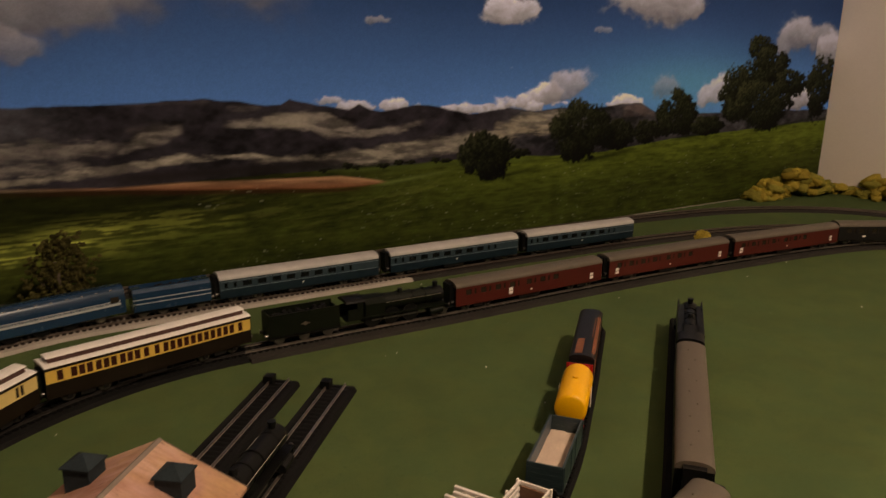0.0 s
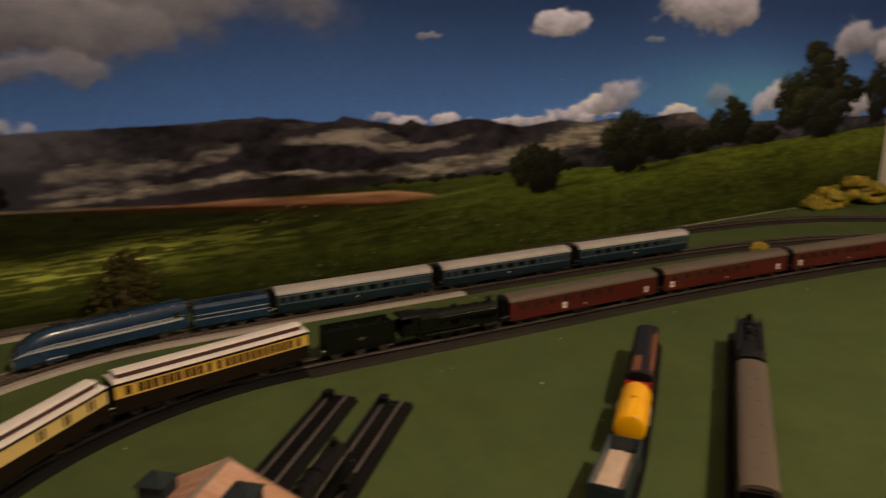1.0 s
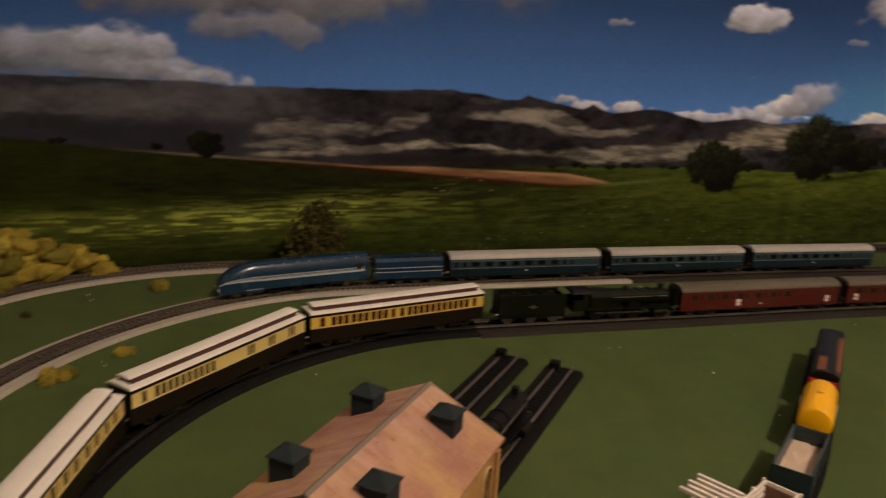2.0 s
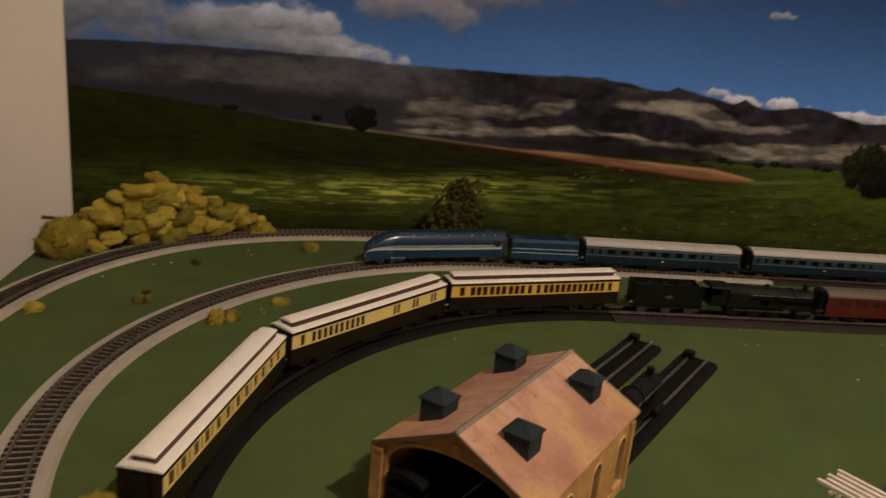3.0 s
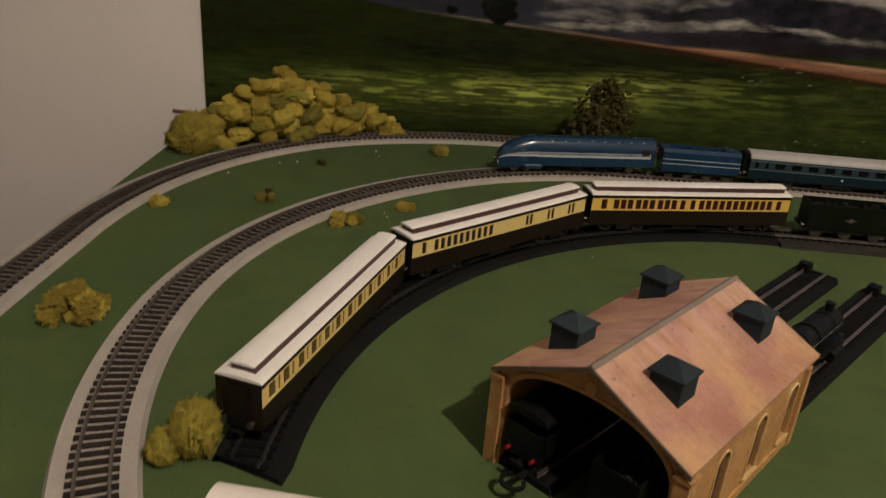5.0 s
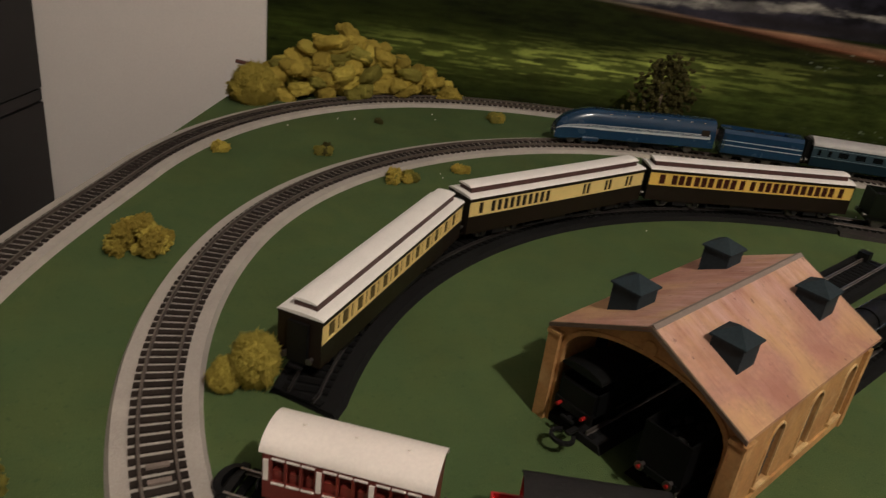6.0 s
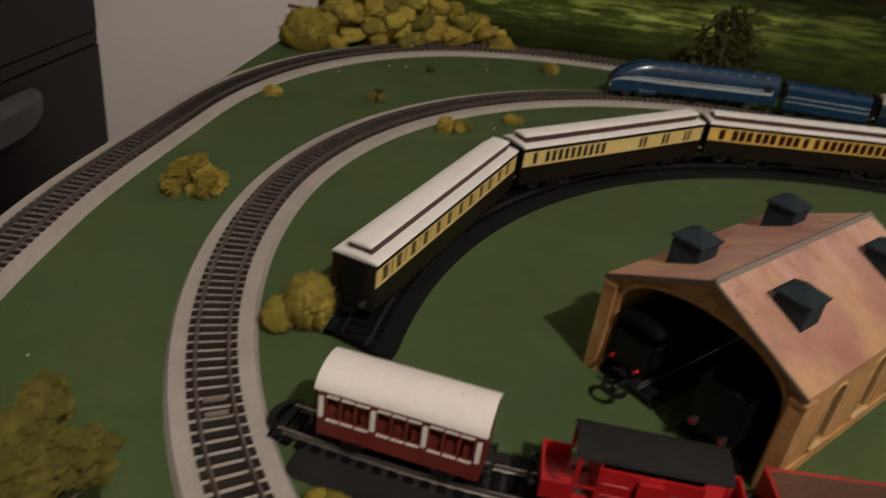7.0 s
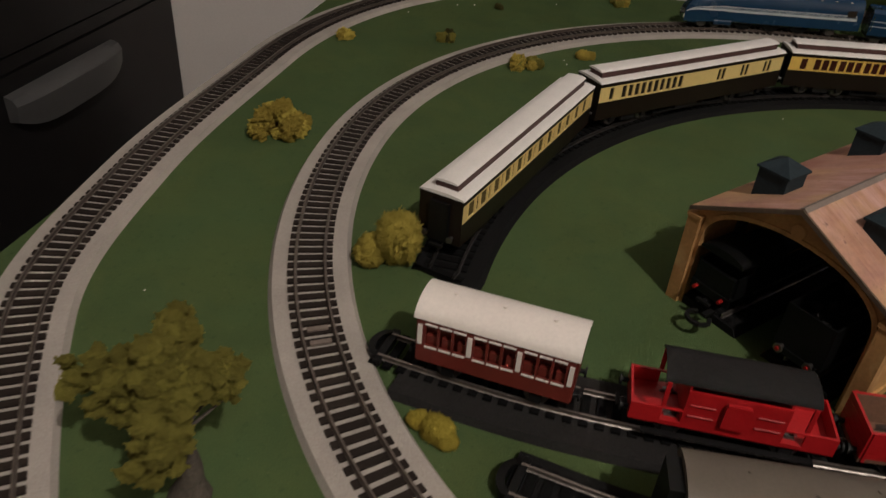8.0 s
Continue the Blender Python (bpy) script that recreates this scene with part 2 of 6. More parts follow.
def cyl(bm, p0, p1, r, n=16, r1=None):
    p0, p1 = Vector(p0), Vector(p1)
    turn = (p1 - p0).to_track_quat("Z", "Y").to_matrix().to_4x4()
    m = Matrix.Translation((p0 + p1) / 2) @ turn
    bmesh.ops.create_cone(bm, cap_ends=True, segments=n, radius1=r, radius2=r if r1 is None else r1, depth=(p1 - p0).length, matrix=m)
    return bm


def arc_roof(w, z, h, n=12, drop=1.2, power=1.0):
    """A curved roof's section: half width w, springing at z, rise h."""
    top = [(w * math.cos(math.pi * i / n), z + h * math.sin(math.pi * i / n) ** power) for i in range(n + 1)]
    return top + [(-w, z - drop), (w, z - drop)]


def blob(bm, c, r, seed, sub=2, rough=0.35, squash=(1, 1, 1)):
    made = bmesh.ops.create_icosphere(bm, subdivisions=sub, radius=1.0)["verts"]
    o = Vector((seed * 3.17, seed * 1.31, seed * 7.7))
    for v in made:
        k = 1 + rough * (noise.noise(v.co * 1.4 + o) + 0.6 * noise.noise(v.co * 3.7 + o) + 0.35 * noise.noise(v.co * 8.1 + o))
        v.co = Vector(c) + Vector([v.co[i] * k * r * squash[i] for i in range(3)])
    return bm


# ---- track lines ----
class Line:
    """A smooth line through (x, y, heading) nodes in millimetres."""

    def __init__(self, nodes, step=3.0):
        pts = []
        for (xa, ya, ha), (xb, yb, hb) in zip(nodes, nodes[1:]):
            c = math.hypot(xb - xa, yb - ya)
            turn = abs((hb - ha + 180) % 360 - 180)
            k = c if turn < 1 else c / (2 * math.sin(radians(turn) / 2)) * 4 * math.tan(radians(turn) / 4)
            for i in range(60):
                t = i / 60
                h = (2 * t**3 - 3 * t**2 + 1, t**3 - 2 * t**2 + t, -2 * t**3 + 3 * t**2, t**3 - t**2)
                pts.append([h[0] * a + h[1] * k * da + h[2] * b + h[3] * k * db for a, da, b, db in (
                    (xa, math.cos(radians(ha)), xb, math.cos(radians(hb))), (ya, math.sin(radians(ha)), yb, math.sin(radians(hb))))])
        pts.append(list(nodes[-1][:2]))
        p = np.array(pts)
        s = np.r_[0, np.cumsum(np.hypot(*np.diff(p, axis=0).T))]
        self.length = s[-1]
        self.s = np.linspace(0, self.length, int(self.length / step) + 1)
        self.p = np.stack([np.interp(self.s, s, p[:, i]) for i in (0, 1)], 1)

    def at(self, s):
        x, y = (np.interp(s, self.s, self.p[:, i]) for i in (0, 1))
        a, b = np.clip([s - 2, s + 2], 0, self.length)
        d = [np.interp(b, self.s, self.p[:, i]) - np.interp(a, self.s, self.p[:, i]) for i in (0, 1)]
        return float(x), float(y), math.degrees(math.atan2(d[1], d[0]))

    def near(self, x, y):
        return float(self.s[np.argmin(np.hypot(self.p[:, 0] - x, self.p[:, 1] - y))])

    def seat(self, s, half, z=7.8, back=False):
        """The pose of a vehicle on the rails whose wheels stand half before and behind s."""
        (xa, ya, _), (xb, yb, _) = self.at(s - half), self.at(s + half)
        h = math.degrees(math.atan2(yb - ya, xb - xa)) + (180 if back else 0)
        return pose((xa + xb) / 2000, (ya + yb) / 2000, z / 1000, 0, 0, h)


def sweep(line, s0, s1, prof, step=6.0):
    """A section (offset to the left, height) carried along a line."""
    bm = bmesh.new()
    n = max(2, int((s1 - s0) / step) + 1)
    rows = []
    for s in np.linspace(s0, s1, n):
        x, y, h = line.at(s)
        nx, ny = -math.sin(radians(h)), math.cos(radians(h))
        rows.append([(x + o * nx, y + o * ny, z) for o, z in prof])
    return loft(bm, rows)


SLEEPERS = {}


def lay_track(line, beds, sleeper, rail, label, part_range, pitch=7.6, s0=0.0, s1=None, half=21.0, dull_to=None, top=4.0):
    """Roadbed, sleepers and two rails along a line. beds: (from, to, material and, where it differs from half, its reach to the left and right). part_range: the stretch whose sleepers are single parts."""
    s1 = line.length if s1 is None else s1
    track = thing("railway_track", label, "railway track", "model railway tracks")
    for a, b, m, *sides in beds:
        lf, rt = sides or (half, half)
        part("roadbed", sweep(line, a, b, [(lf, 0), (lf - 2.5, top), (-rt + 2.5, top), (-rt, 0)]), m, track)
    runs = [(s0, s1, rail)] if dull_to is None else [(s0, dull_to, "black_rail"), (dull_to + 0.3, s1, rail)]
    for side in (1, -1):
        c = side * 8.6
        head = [(c + 1.1, 5.2), (c + 0.45, 5.6), (c + 0.5, 7.0), (c + 0.6, 7.8), (c - 0.6, 7.8), (c - 0.5, 7.0), (c - 0.45, 5.6), (c - 1.1, 5.2)]
        for a, b, m in runs:
            part("rail", sweep(line, a, b, head, 5.0), m, track)
    if sleeper not in SLEEPERS:
        SLEEPERS[sleeper] = to_mesh(new_box(-2.1, 2.1, -13.2, 13.2, 3.4, 5.3), "sleeper", sleeper, bevel=0.3)
    me, rest, made = SLEEPERS[sleeper], bmesh.new(), 0
    for s in np.arange(s0 + 2, s1, pitch):
        x, y, h = line.at(s)
        if part_range[0] <= s <= part_range[1] and made < 290:
            piece("sleeper", me, track, pose(x / 1000, y / 1000, 0, 0, 0, h))
            made += 1
        else:
            b = len(rest.verts)
            box(rest, -2.1, 2.1, -13.2, 13.2, 3.4, 5.3)
            rest.verts.ensure_lookup_table()
            m = pose(x, y, 0, 0, 0, h)
            for v in rest.verts[b:]:
                v.co = m @ v.co
    if len(rest.verts):
        ob = part("sleeper_run", rest, sleeper, track)
        tagged(ob, kind="stuff")
    else:
        rest.free()
    return track


MIDDLE = Line([(420, 4, 180), (-126, 4, 180), (-435.7, 132.3, 135), (-557, 446, 90), (-431, 747, 45), (-126, 880, 0), (100, 880, -2), (620, 860, -3), (930, 828, -10), (1180, 740, -32), (1330, 520, -85), (1330, 300, -95)])
OUTER = Line([(-440, -110, 145), (-545, 25, 128), (-650, 186, 117), (-684, 340, 97), (-688, 575, 90), (-566, 890, 45), (-262, 1004 - 4, 0), (0, 1000, 0), (600, 996, -1), (1050, 960, -9), (1330, 850, -36), (1480, 600, -80), (1490, 300, -92)])
INNER = Line([(-450, 288, 90), (-449, 289, 90), (-26, 712, 0), (267, 702, -2), (526, 694, -2.5), (793, 676, -5), (1073, 640, -12), (1240, 560, -40), (1310, 400, -80), (1310, 280, -90)])
SIDING_P = Line([(-466, 217, -9), (-404, 208, -7), (-295, 205, 1), (-196, 211, 6), (66, 288, 30), (125, 330, 36), (205, 396, 42), (301, 482, 43), (392, 566, 43)])
SIDING_Q = Line([(-388, 151, -9), (-322, 141, -2), (-250, 146, 8), (166, 227, 39), (376, 404, 40), (520, 525, 40)])
SHED_AXIS = (-273.5, 276.5, 48.0)


def shed_local(x, y):
    c, s = math.cos(radians(SHED_AXIS[2])), math.sin(radians(SHED_AXIS[2]))
    return SHED_AXIS[0] + c * x - s * y, SHED_AXIS[1] + s * x + c * y


(ax, ay), (bx, by) = shed_local(-9, 33), shed_local(438, 24)
ROAD_A = Line([(ax, ay, 46.9), (bx, by, 46.9)])
(ax, ay), (bx, by) = shed_local(-9, -25), shed_local(438, -36.6)
ROAD_B = Line([(ax, ay, 46.5), (bx, by, 46.5)])

# ---- room and table ----
def slab(name, a, b, material, label, category, kind="structure", bevel=0.0):
    ob = new(name, to_mesh(new_box(a[0], b[0], a[1], b[1], a[2], b[2]), name, material, bevel=bevel))
    return tagged(ob, label, category, kind=kind)


WALL_Y, LEFT_X, RIGHT_X = 1017.5, -707.0, 1608.0
slab("ground", (LEFT_X + 3, -150, -18), (RIGHT_X - 3, WALL_Y - 6, 0), "board", "green flocked model railway baseboard", "baseboard")
slab("trim", (LEFT_X + 3, -172, -60), (RIGHT_X - 3, -150.5, -1), "wood", "plywood front edge of the baseboard", "edge board")
# support added under the board, out of view
slab("table_base", (LEFT_X + 160, 40, -900), (RIGHT_X - 160, WALL_Y - 160, -18.5), "low_bounce", "plain table under the railway baseboard", "table")
slab("wall_north", (-1500, WALL_Y + 3, -900), (2200, WALL_Y + 110, 1500), "wall", "plain off-white wall behind the printed backdrop", "wall")
slab("wall_east", (RIGHT_X, -1500, -900), (RIGHT_X + 100, WALL_Y + 2, 1500), "wall", "plain pinkish white side wall", "wall")
# walls out of view, painted dark so less light bounces back
slab("wall_south", (-1500, -1600, -900), (2200, -1502, 1500), "low_bounce", "plain unseen wall on the room's far side, darkened to cut bounced light", "wall")
slab("wall_west", (-1600, -1500, -900), (-1502, WALL_Y + 2, 1500), "low_bounce", "plain unseen wall behind the black cabinet, darkened to cut bounced light", "wall")
slab("ceiling", (-1600, -1600, 1502), (2300, 1130, 1600), "ceiling", "plain unseen ceiling, greyed to cut bounced light", "ceiling")
slab("floor", (-1600, -1600, -1000), (2300, 1130, -902), "floor", "plain unseen floor, kept dark to cut bounced light", "floor")


# ---- the printed landscape on the back wall ----
def lattice(px, pz, seed):
    rng = np.random.default_rng(seed)
    g = rng.random((257, 257))
    ix, iz = np.floor(px).astype(int), np.floor(pz).astype(int)
    fx, fz = px - ix, pz - iz
    fx, fz = fx * fx * (3 - 2 * fx), fz * fz * (3 - 2 * fz)
    ix, iz = ix % 256, iz % 256
    jx, jz = (ix + 1) % 256, (iz + 1) % 256
    return (g[ix, iz] * (1 - fx) + g[jx, iz] * fx) * (1 - fz) + (g[ix, jz] * (1 - fx) + g[jx, jz] * fx) * fz


def fbm(px, pz, size, seed, octaves=5, stretch=1.0):
    out, amp, tot = 0.0, 1.0, 0.0
    for o in range(octaves):
        out = out + amp * lattice(px / size * 2**o / stretch + 17.3 * o, pz / size * 2**o + 9.1 * o, seed + o)
        tot += amp
        amp *= 0.55
    return out / tot


def step_to(v, lo, hi):
    t = np.clip((v - lo) / (hi - lo), 0, 1)
    return t * t * (3 - 2 * t)


STEP, TOP = 2.0, 640.0
gx = np.arange(LEFT_X + 1, RIGHT_X - 0.5, STEP)
gz = np.arange(0.5, TOP, STEP)
X, Z = np.meshgrid(gx, gz)
PRINT = np.zeros(X.shape + (3,))


def lay(mask, colour):
    global PRINT
    colour = np.asarray(colour, float)
    PRINT = PRINT * (1 - mask[..., None]) + mask[..., None] * colour


def shade(colour, k):
    return np.asarray(colour)[None, None, :] * k[..., None]


# sky: bright over the hills, deep blue above
up = np.clip((Z - 235) / 215, 0, 1)[..., None]
SKY = np.array((0.092, 0.262, 0.76)) * (1 - up) ** 1.5 + np.array((0.021, 0.058, 0.190)) * (1 - (1 - up) ** 1.5)
PRINT[:] = SKY * (0.92 + 0.16 * fbm(X, Z, 180, 3, 3))[..., None]
glow = np.exp(-((X - 1080) / 260) ** 2 - ((Z - 262) / 60) ** 2)[..., None]
PRINT = PRINT * (1 - 0.45 * glow) + np.array((0.10, 0.42, 0.60)) * 0.45 * glow
CLOUD = np.array((0.96, 1.02, 1.34))


def window_of(x0, x1, z0, z1):
    """The part of the print between these bounds, as two slices."""
    i, j = np.searchsorted(gz, (z0, z1)), np.searchsorted(gx, (x0, x1))
    return slice(*i), slice(*j)


def cloud(cx, cz, rx, rz, white=0.6, seed=0, thick=1.0, soft=0.7, flat=0.6, lean=0.0, blue=1.0):
    """One cumulus: heaped puffs over a flatter, greyer base, thin at its edges."""
    rng_c = np.random.default_rng(900 + seed)
    part_ = window_of(cx - 1.6 * rx, cx + 1.6 * rx, cz - 2.2 * rz - 0.3 * rx * abs(lean) * 4, cz + 2.4 * rz + 0.3 * rx * abs(lean) * 4)
    x, z = X[part_], Z[part_]
    if x.size == 0:
        return
    warp = fbm(x, z, rz * 0.9, 40 + seed, 4, 1.4) - 0.5
    zz = z - lean * (x - cx) + 1.1 * rz * warp
    xx = x + 1.1 * rz * (fbm(x, z, rz * 0.8, 55 + seed, 4, 1.4) - 0.5)
    heap, lit = np.zeros_like(x), np.zeros_like(x)
    for i in range(16):
        u = rng_c.uniform(-0.88, 0.88)
        tall = (1 - u * u) ** 0.6
        r = rz * rng_c.uniform(0.42, 0.75) * (0.45 + 0.55 * tall)
        px, pz = cx + rx * u, cz + rz * rng_c.uniform(-0.45 * flat, 0.62 * tall)
        g_ = np.exp(-(((xx - px) / (1.7 * r)) ** 2 + ((zz - pz) / r) ** 2))
        heap = heap + g_
        lit = lit + g_ * np.clip(0.75 + 0.45 * (zz - pz) / r, 0.35, 1.25)
    lit = lit / np.maximum(heap, 1e-4)
    fine = fbm(x, z, max(8.0, rz * 0.35), 70 + seed, 4, 1.6) - 0.5
    m = step_to(heap + 1.0 * fine + 0.5 * warp, 0.28, 0.28 + 1.7 * soft) * thick
    tone_c = np.clip(0.62 + 0.30 * (zz - cz) / rz + 0.22 * (lit - 0.75) + 0.30 * fine, 0.28, 1.25)
    m = np.clip(m, 0, 1)[..., None]
    PRINT[part_] = PRINT[part_] * (1 - m) + m * (CLOUD * white * np.array((1.0, 0.5 + 0.5 * blue, blue)))[None, None] * tone_c[..., None]


# grey cloud sheet over the west end, white heaps behind the range
cloud(-540, 480, 420, 100, 0.36, 1, 0.95, 1.4)
cloud(-150, 425, 330, 80, 0.34, 2, 0.95, 1.3)
cloud(-300, 385, 240, 62, 0.38, 3, 0.9, 1.2, 0.8)
cloud(-235, 330, 90, 30, 0.40, 4, 0.8, 1.2)
cloud(-690, 268, 190, 30, 0.36, 31, 0.9, 1.4, 1.4, 0.0, 1.25)
cloud(-520, 272, 150, 24, 0.40, 32, 0.9, 1.3, 1.4, 0.0, 1.2)
cloud(-640, 306, 170, 44, 0.50, 7, 1.0, 1.1, 1.3, 0.0, 1.15)
cloud(-470, 292, 130, 34, 0.58, 6, 1.0, 0.9, 1.3, 0.0, 1.15)
cloud(-400, 302, 62, 20, 0.80, 24, 1.0, 0.8, 1.2, 0.0, 1.1)
cloud(-350, 272, 90, 20, 0.62, 8, 0.95, 1.0, 1.2, 0.0, 1.1)
cloud(-290, 264, 70, 12, 0.80, 9, 0.9, 1.0, 1.2, -0.08, 1.1)
# fair-weather clouds over the meadow end
cloud(332, 377, 24, 7, 0.55, 10, 0.7, 0.9)
cloud(575, 388, 42, 12, 0.62, 25, 0.9, 0.8, 0.7, 0.12)
cloud(596, 397, 60, 22, 0.85, 11, 1.0, 0.7, 0.5, 0.1)
cloud(965, 420, 140, 42, 0.56, 12, 1.0, 0.8, 0.55, 0.05)
cloud(1010, 408, 70, 22, 0.42, 26, 0.7, 1.2)
cloud(818, 372, 26, 7, 0.55, 13, 0.45, 1.0)
cloud(262, 254, 44, 8, 0.85, 14, 0.9, 0.7, 1.2, -0.10)
cloud(292, 246, 40, 9, 1.0, 33, 1.0, 0.7, 1.5, -0.05)
cloud(368, 245, 46, 10, 1.0, 15, 1.0, 0.6, 1.5, -0.03)
cloud(492, 236, 48, 9, 0.95, 16, 1.0, 0.6, 1.5)
cloud(540, 232, 50, 8, 0.95, 34, 1.0, 0.6, 1.5)
cloud(592, 243, 64, 12, 1.0, 27, 1.0, 0.6, 1.5, 0.06)
cloud(665, 252, 58, 20, 1.0, 17, 1.0, 0.6, 1.5, 0.12)
cloud(600, 236, 150, 12, 1.0, 30, 1.0, 0.6, 1.5, 0.03)
cloud(738, 270, 46, 28, 0.72, 28, 0.8, 1.1, 1.2, 0.2)
cloud(890, 236, 58, 15, 1.05, 18, 1.0, 0.6, 1.5)
cloud(1004, 262, 30, 22, 0.45, 19, 0.5, 1.2)
cloud(1160, 245, 44, 34, 0.75, 20, 0.85, 0.9, 0.8, 0.25)
cloud(1440, 368, 60, 42, 0.55, 21, 0.85, 1.0, 0.9, 0.1)
cloud(1545, 362, 48, 32, 0.45, 29, 0.8, 1.1)
cloud(1585, 345, 40, 40, 0.65, 22, 0.95, 0.8)
cloud(1475, 228, 40, 26, 0.80, 23, 1.0, 0.8, 1.2)

# the far range with its dark crest
RX = (-720, -610, -479, -323, -267, -125, -47, 53, 95, 142, 166, 180, 205, 237, 280, 297, 318, 337, 370, 407, 447, 511, 560, 600, 656, 720, 800, 873, 935, 981, 1150, 1610)
RZ = (252, 259, 260, 261, 257, 258, 260, 263, 259, 251, 251, 260, 253, 249, 241, 249, 239, 237, 240, 245, 240, 226, 231, 235, 226, 231, 226, 232, 234, 213, 205, 200)
ridge = np.interp(X, RX, RZ) + 4 * (fbm(X, Z * 0, 26, 5, 5) - 0.5)
n1, n2 = fbm(X + 0.7 * Z, Z, 38, 8, 6, 2.6), fbm(X, Z, 150, 11, 5, 2.0)
grain = fbm(X + 0.6 * Z, Z, 9, 17, 5, 1.6)
fold = 1 - np.abs(2 * fbm(X - 0.9 * Z, Z * 1.4, 60, 14, 6, 1.2) - 1)
tone = np.clip(0.55 + 1.1 * (n1 - 0.5) + 0.8 * (grain - 0.5) + 1.1 * (fold - 0.75), 0.15, 1.8)
west = 1 - step_to(X, -240, -60)
haze = west * step_to(Z - 0.02 * X, 198, 225) + 0.55 * step_to(X, 560, 640) * step_to(Z, 150, 170)
base = np.array((0.0400, 0.0365, 0.0530))[None, None] * (1 - haze[..., None]) + np.array((0.112, 0.116, 0.150))[None, None] * haze[..., None]
tone = tone * (1 - 0.3 * west) + 0.3 * west * (0.35 + 0.9 * n2)
lay(step_to(ridge - Z, -1, 2), base * tone[..., None])
# cooler, darker shoulders below the western haze
lay(west * step_to(Z, 150, 160) * step_to(207 + 12 * (n1 - 0.5) - Z, -3, 8) * 0.8, shade((0.034, 0.035, 0.052), 0.5 + 1.0 * n1))
# the dark western crest, its spur and a wood on the lower slope
crest = ridge - Z + 14 * (n1 - 0.5) + 8 * (grain - 0.5)
spur = np.interp(X, (-720, -660, -600, -560, -520, -440, -380), (44, 40, 26, 22, 12, 6, 2))
lay((1 - step_to(crest, 0.75 * spur, 1.35 * spur + 3)) * step_to(ridge - Z, 0, 2) * step_to(-360 - X, 0, 60) * 0.8, shade((0.028, 0.033, 0.054), 0.5 + 1.0 * n1))
lay(np.exp(-((X + 585 - 0.9 * (Z - 232)) / 16) ** 2 - ((Z - 232) / 15) ** 2) * 0.75, shade((0.028, 0.032, 0.050), 0.5 + n1))
wood_n = fbm(X, Z * 0, 12, 19, 4)
wood = np.exp(-(np.maximum(np.abs(X + 500) - 36, 0) / 14) ** 2) * step_to(Z, 190, 195) * step_to(209 + 7 * (wood_n) - Z, 0, 3)
lay(wood * 0.85, shade((0.024, 0.027, 0.034), 0.5 + 1.0 * wood_n))
lay(np.exp(-((X + 640) / 34) ** 2 - ((Z - 212) / 9) ** 2) * 0.5, shade((0.13, 0.135, 0.165), 0.4 + n1))


def swath(xs, tops, lows, colour, strength, seed, ragged=9.0, soft=3.0):
    """A sunlit patch on the slopes between two lines, with a broken outline."""
    wob = ragged * (fbm(X, Z, 18, 90 + seed, 5, 2.2) - 0.5) + 1.3 * ragged * (fbm(X + 1.2 * Z, Z, 6, 97 + seed, 4, 4.0) - 0.5)
    end, soft, strength = 0.08 * (xs[-1] - xs[0]) + 5, 1.35 * soft, 0.92 * strength
    m = step_to(np.interp(X, xs, tops) - Z + wob, -soft, soft) * step_to(Z - np.interp(X, xs, lows) + wob, -soft, soft)
    m = m * step_to(X, xs[0], xs[0] + end) * step_to(xs[-1] - X, 0, end) * step_to(ridge - Z, 1, 4)
    k = 0.35 + 0.9 * fbm(X + Z, Z, 9, 130 + seed, 5, 1.6) + 0.7 * (fbm(X - Z, Z, 30, 150 + seed, 4, 1.4) - 0.5)
    thin = step_to(fbm(X + 1.5 * Z, Z, 7, 170 + seed, 5, 5.0) + 0.5 * (fbm(X, Z, 40, 180 + seed, 3) - 0.5), 0.30, 0.66)
    lay(m * strength * (0.3 + 0.7 * thin), shade(colour, np.clip(k, 0.2, 1.6)))


LIGHT, DUSK, STRAW = (0.325, 0.305, 0.290), (0.185, 0.172, 0.180), (0.50, 0.470, 0.410)
swath((-620, -500, -420, -330, -230), (244, 246, 240, 236, 226), (214, 218, 214, 220, 218), DUSK, 0.55, 1, 26, 9)
swath((-250, -192, -129, -90, -60), (196, 213, 213, 208, 200), (184, 190, 196, 198, 196), LIGHT, 0.75, 2, 16, 5)
swath((-260, -180, -100), (178, 186, 182), (170, 172, 176), LIGHT, 0.8, 16, 8)
swath((-190, -120, -60, -20), (196, 200, 206, 206), (190, 190, 196, 202), LIGHT, 0.5, 3, 10, 4)
swath((-72, -33, -5, 24), (194, 218, 224, 226), (191, 200, 204, 220), LIGHT, 0.9, 4, 7)
swath((-60, -10, 20), (226, 229, 226), (221, 222, 223), DUSK, 0.7, 5, 6)
swath((-262, -133, -59, 20, 40, 108, 172), (163, 172, 176, 185, 181, 183, 173), (155, 161, 166, 176, 177, 176, 169), STRAW, 0.95, 6, 7, 2)
swath((70, 151, 213, 240, 270, 311, 365, 425), (226, 233, 240, 237, 224, 209, 213, 219), (223, 219, 213, 200, 195, 198, 199, 217), LIGHT, 0.95, 7, 8, 2.5)
swath((130, 170, 215), (232, 235, 240), (226, 216, 214), STRAW, 0.6, 8, 8)
swath((-60, 0, 40, 66), (262, 264, 264, 262), (254, 257, 258, 258), DUSK, 0.8, 9, 5)
swath((80, 110, 140), (250, 252, 249), (246, 244, 246), DUSK, 0.7, 10, 4)
swath((105, 200, 300, 378, 450, 530, 620), (172, 170, 175, 183, 187, 196, 196), (168, 163, 154, 156, 160, 166, 170), STRAW, 0.8, 11, 9, 4)
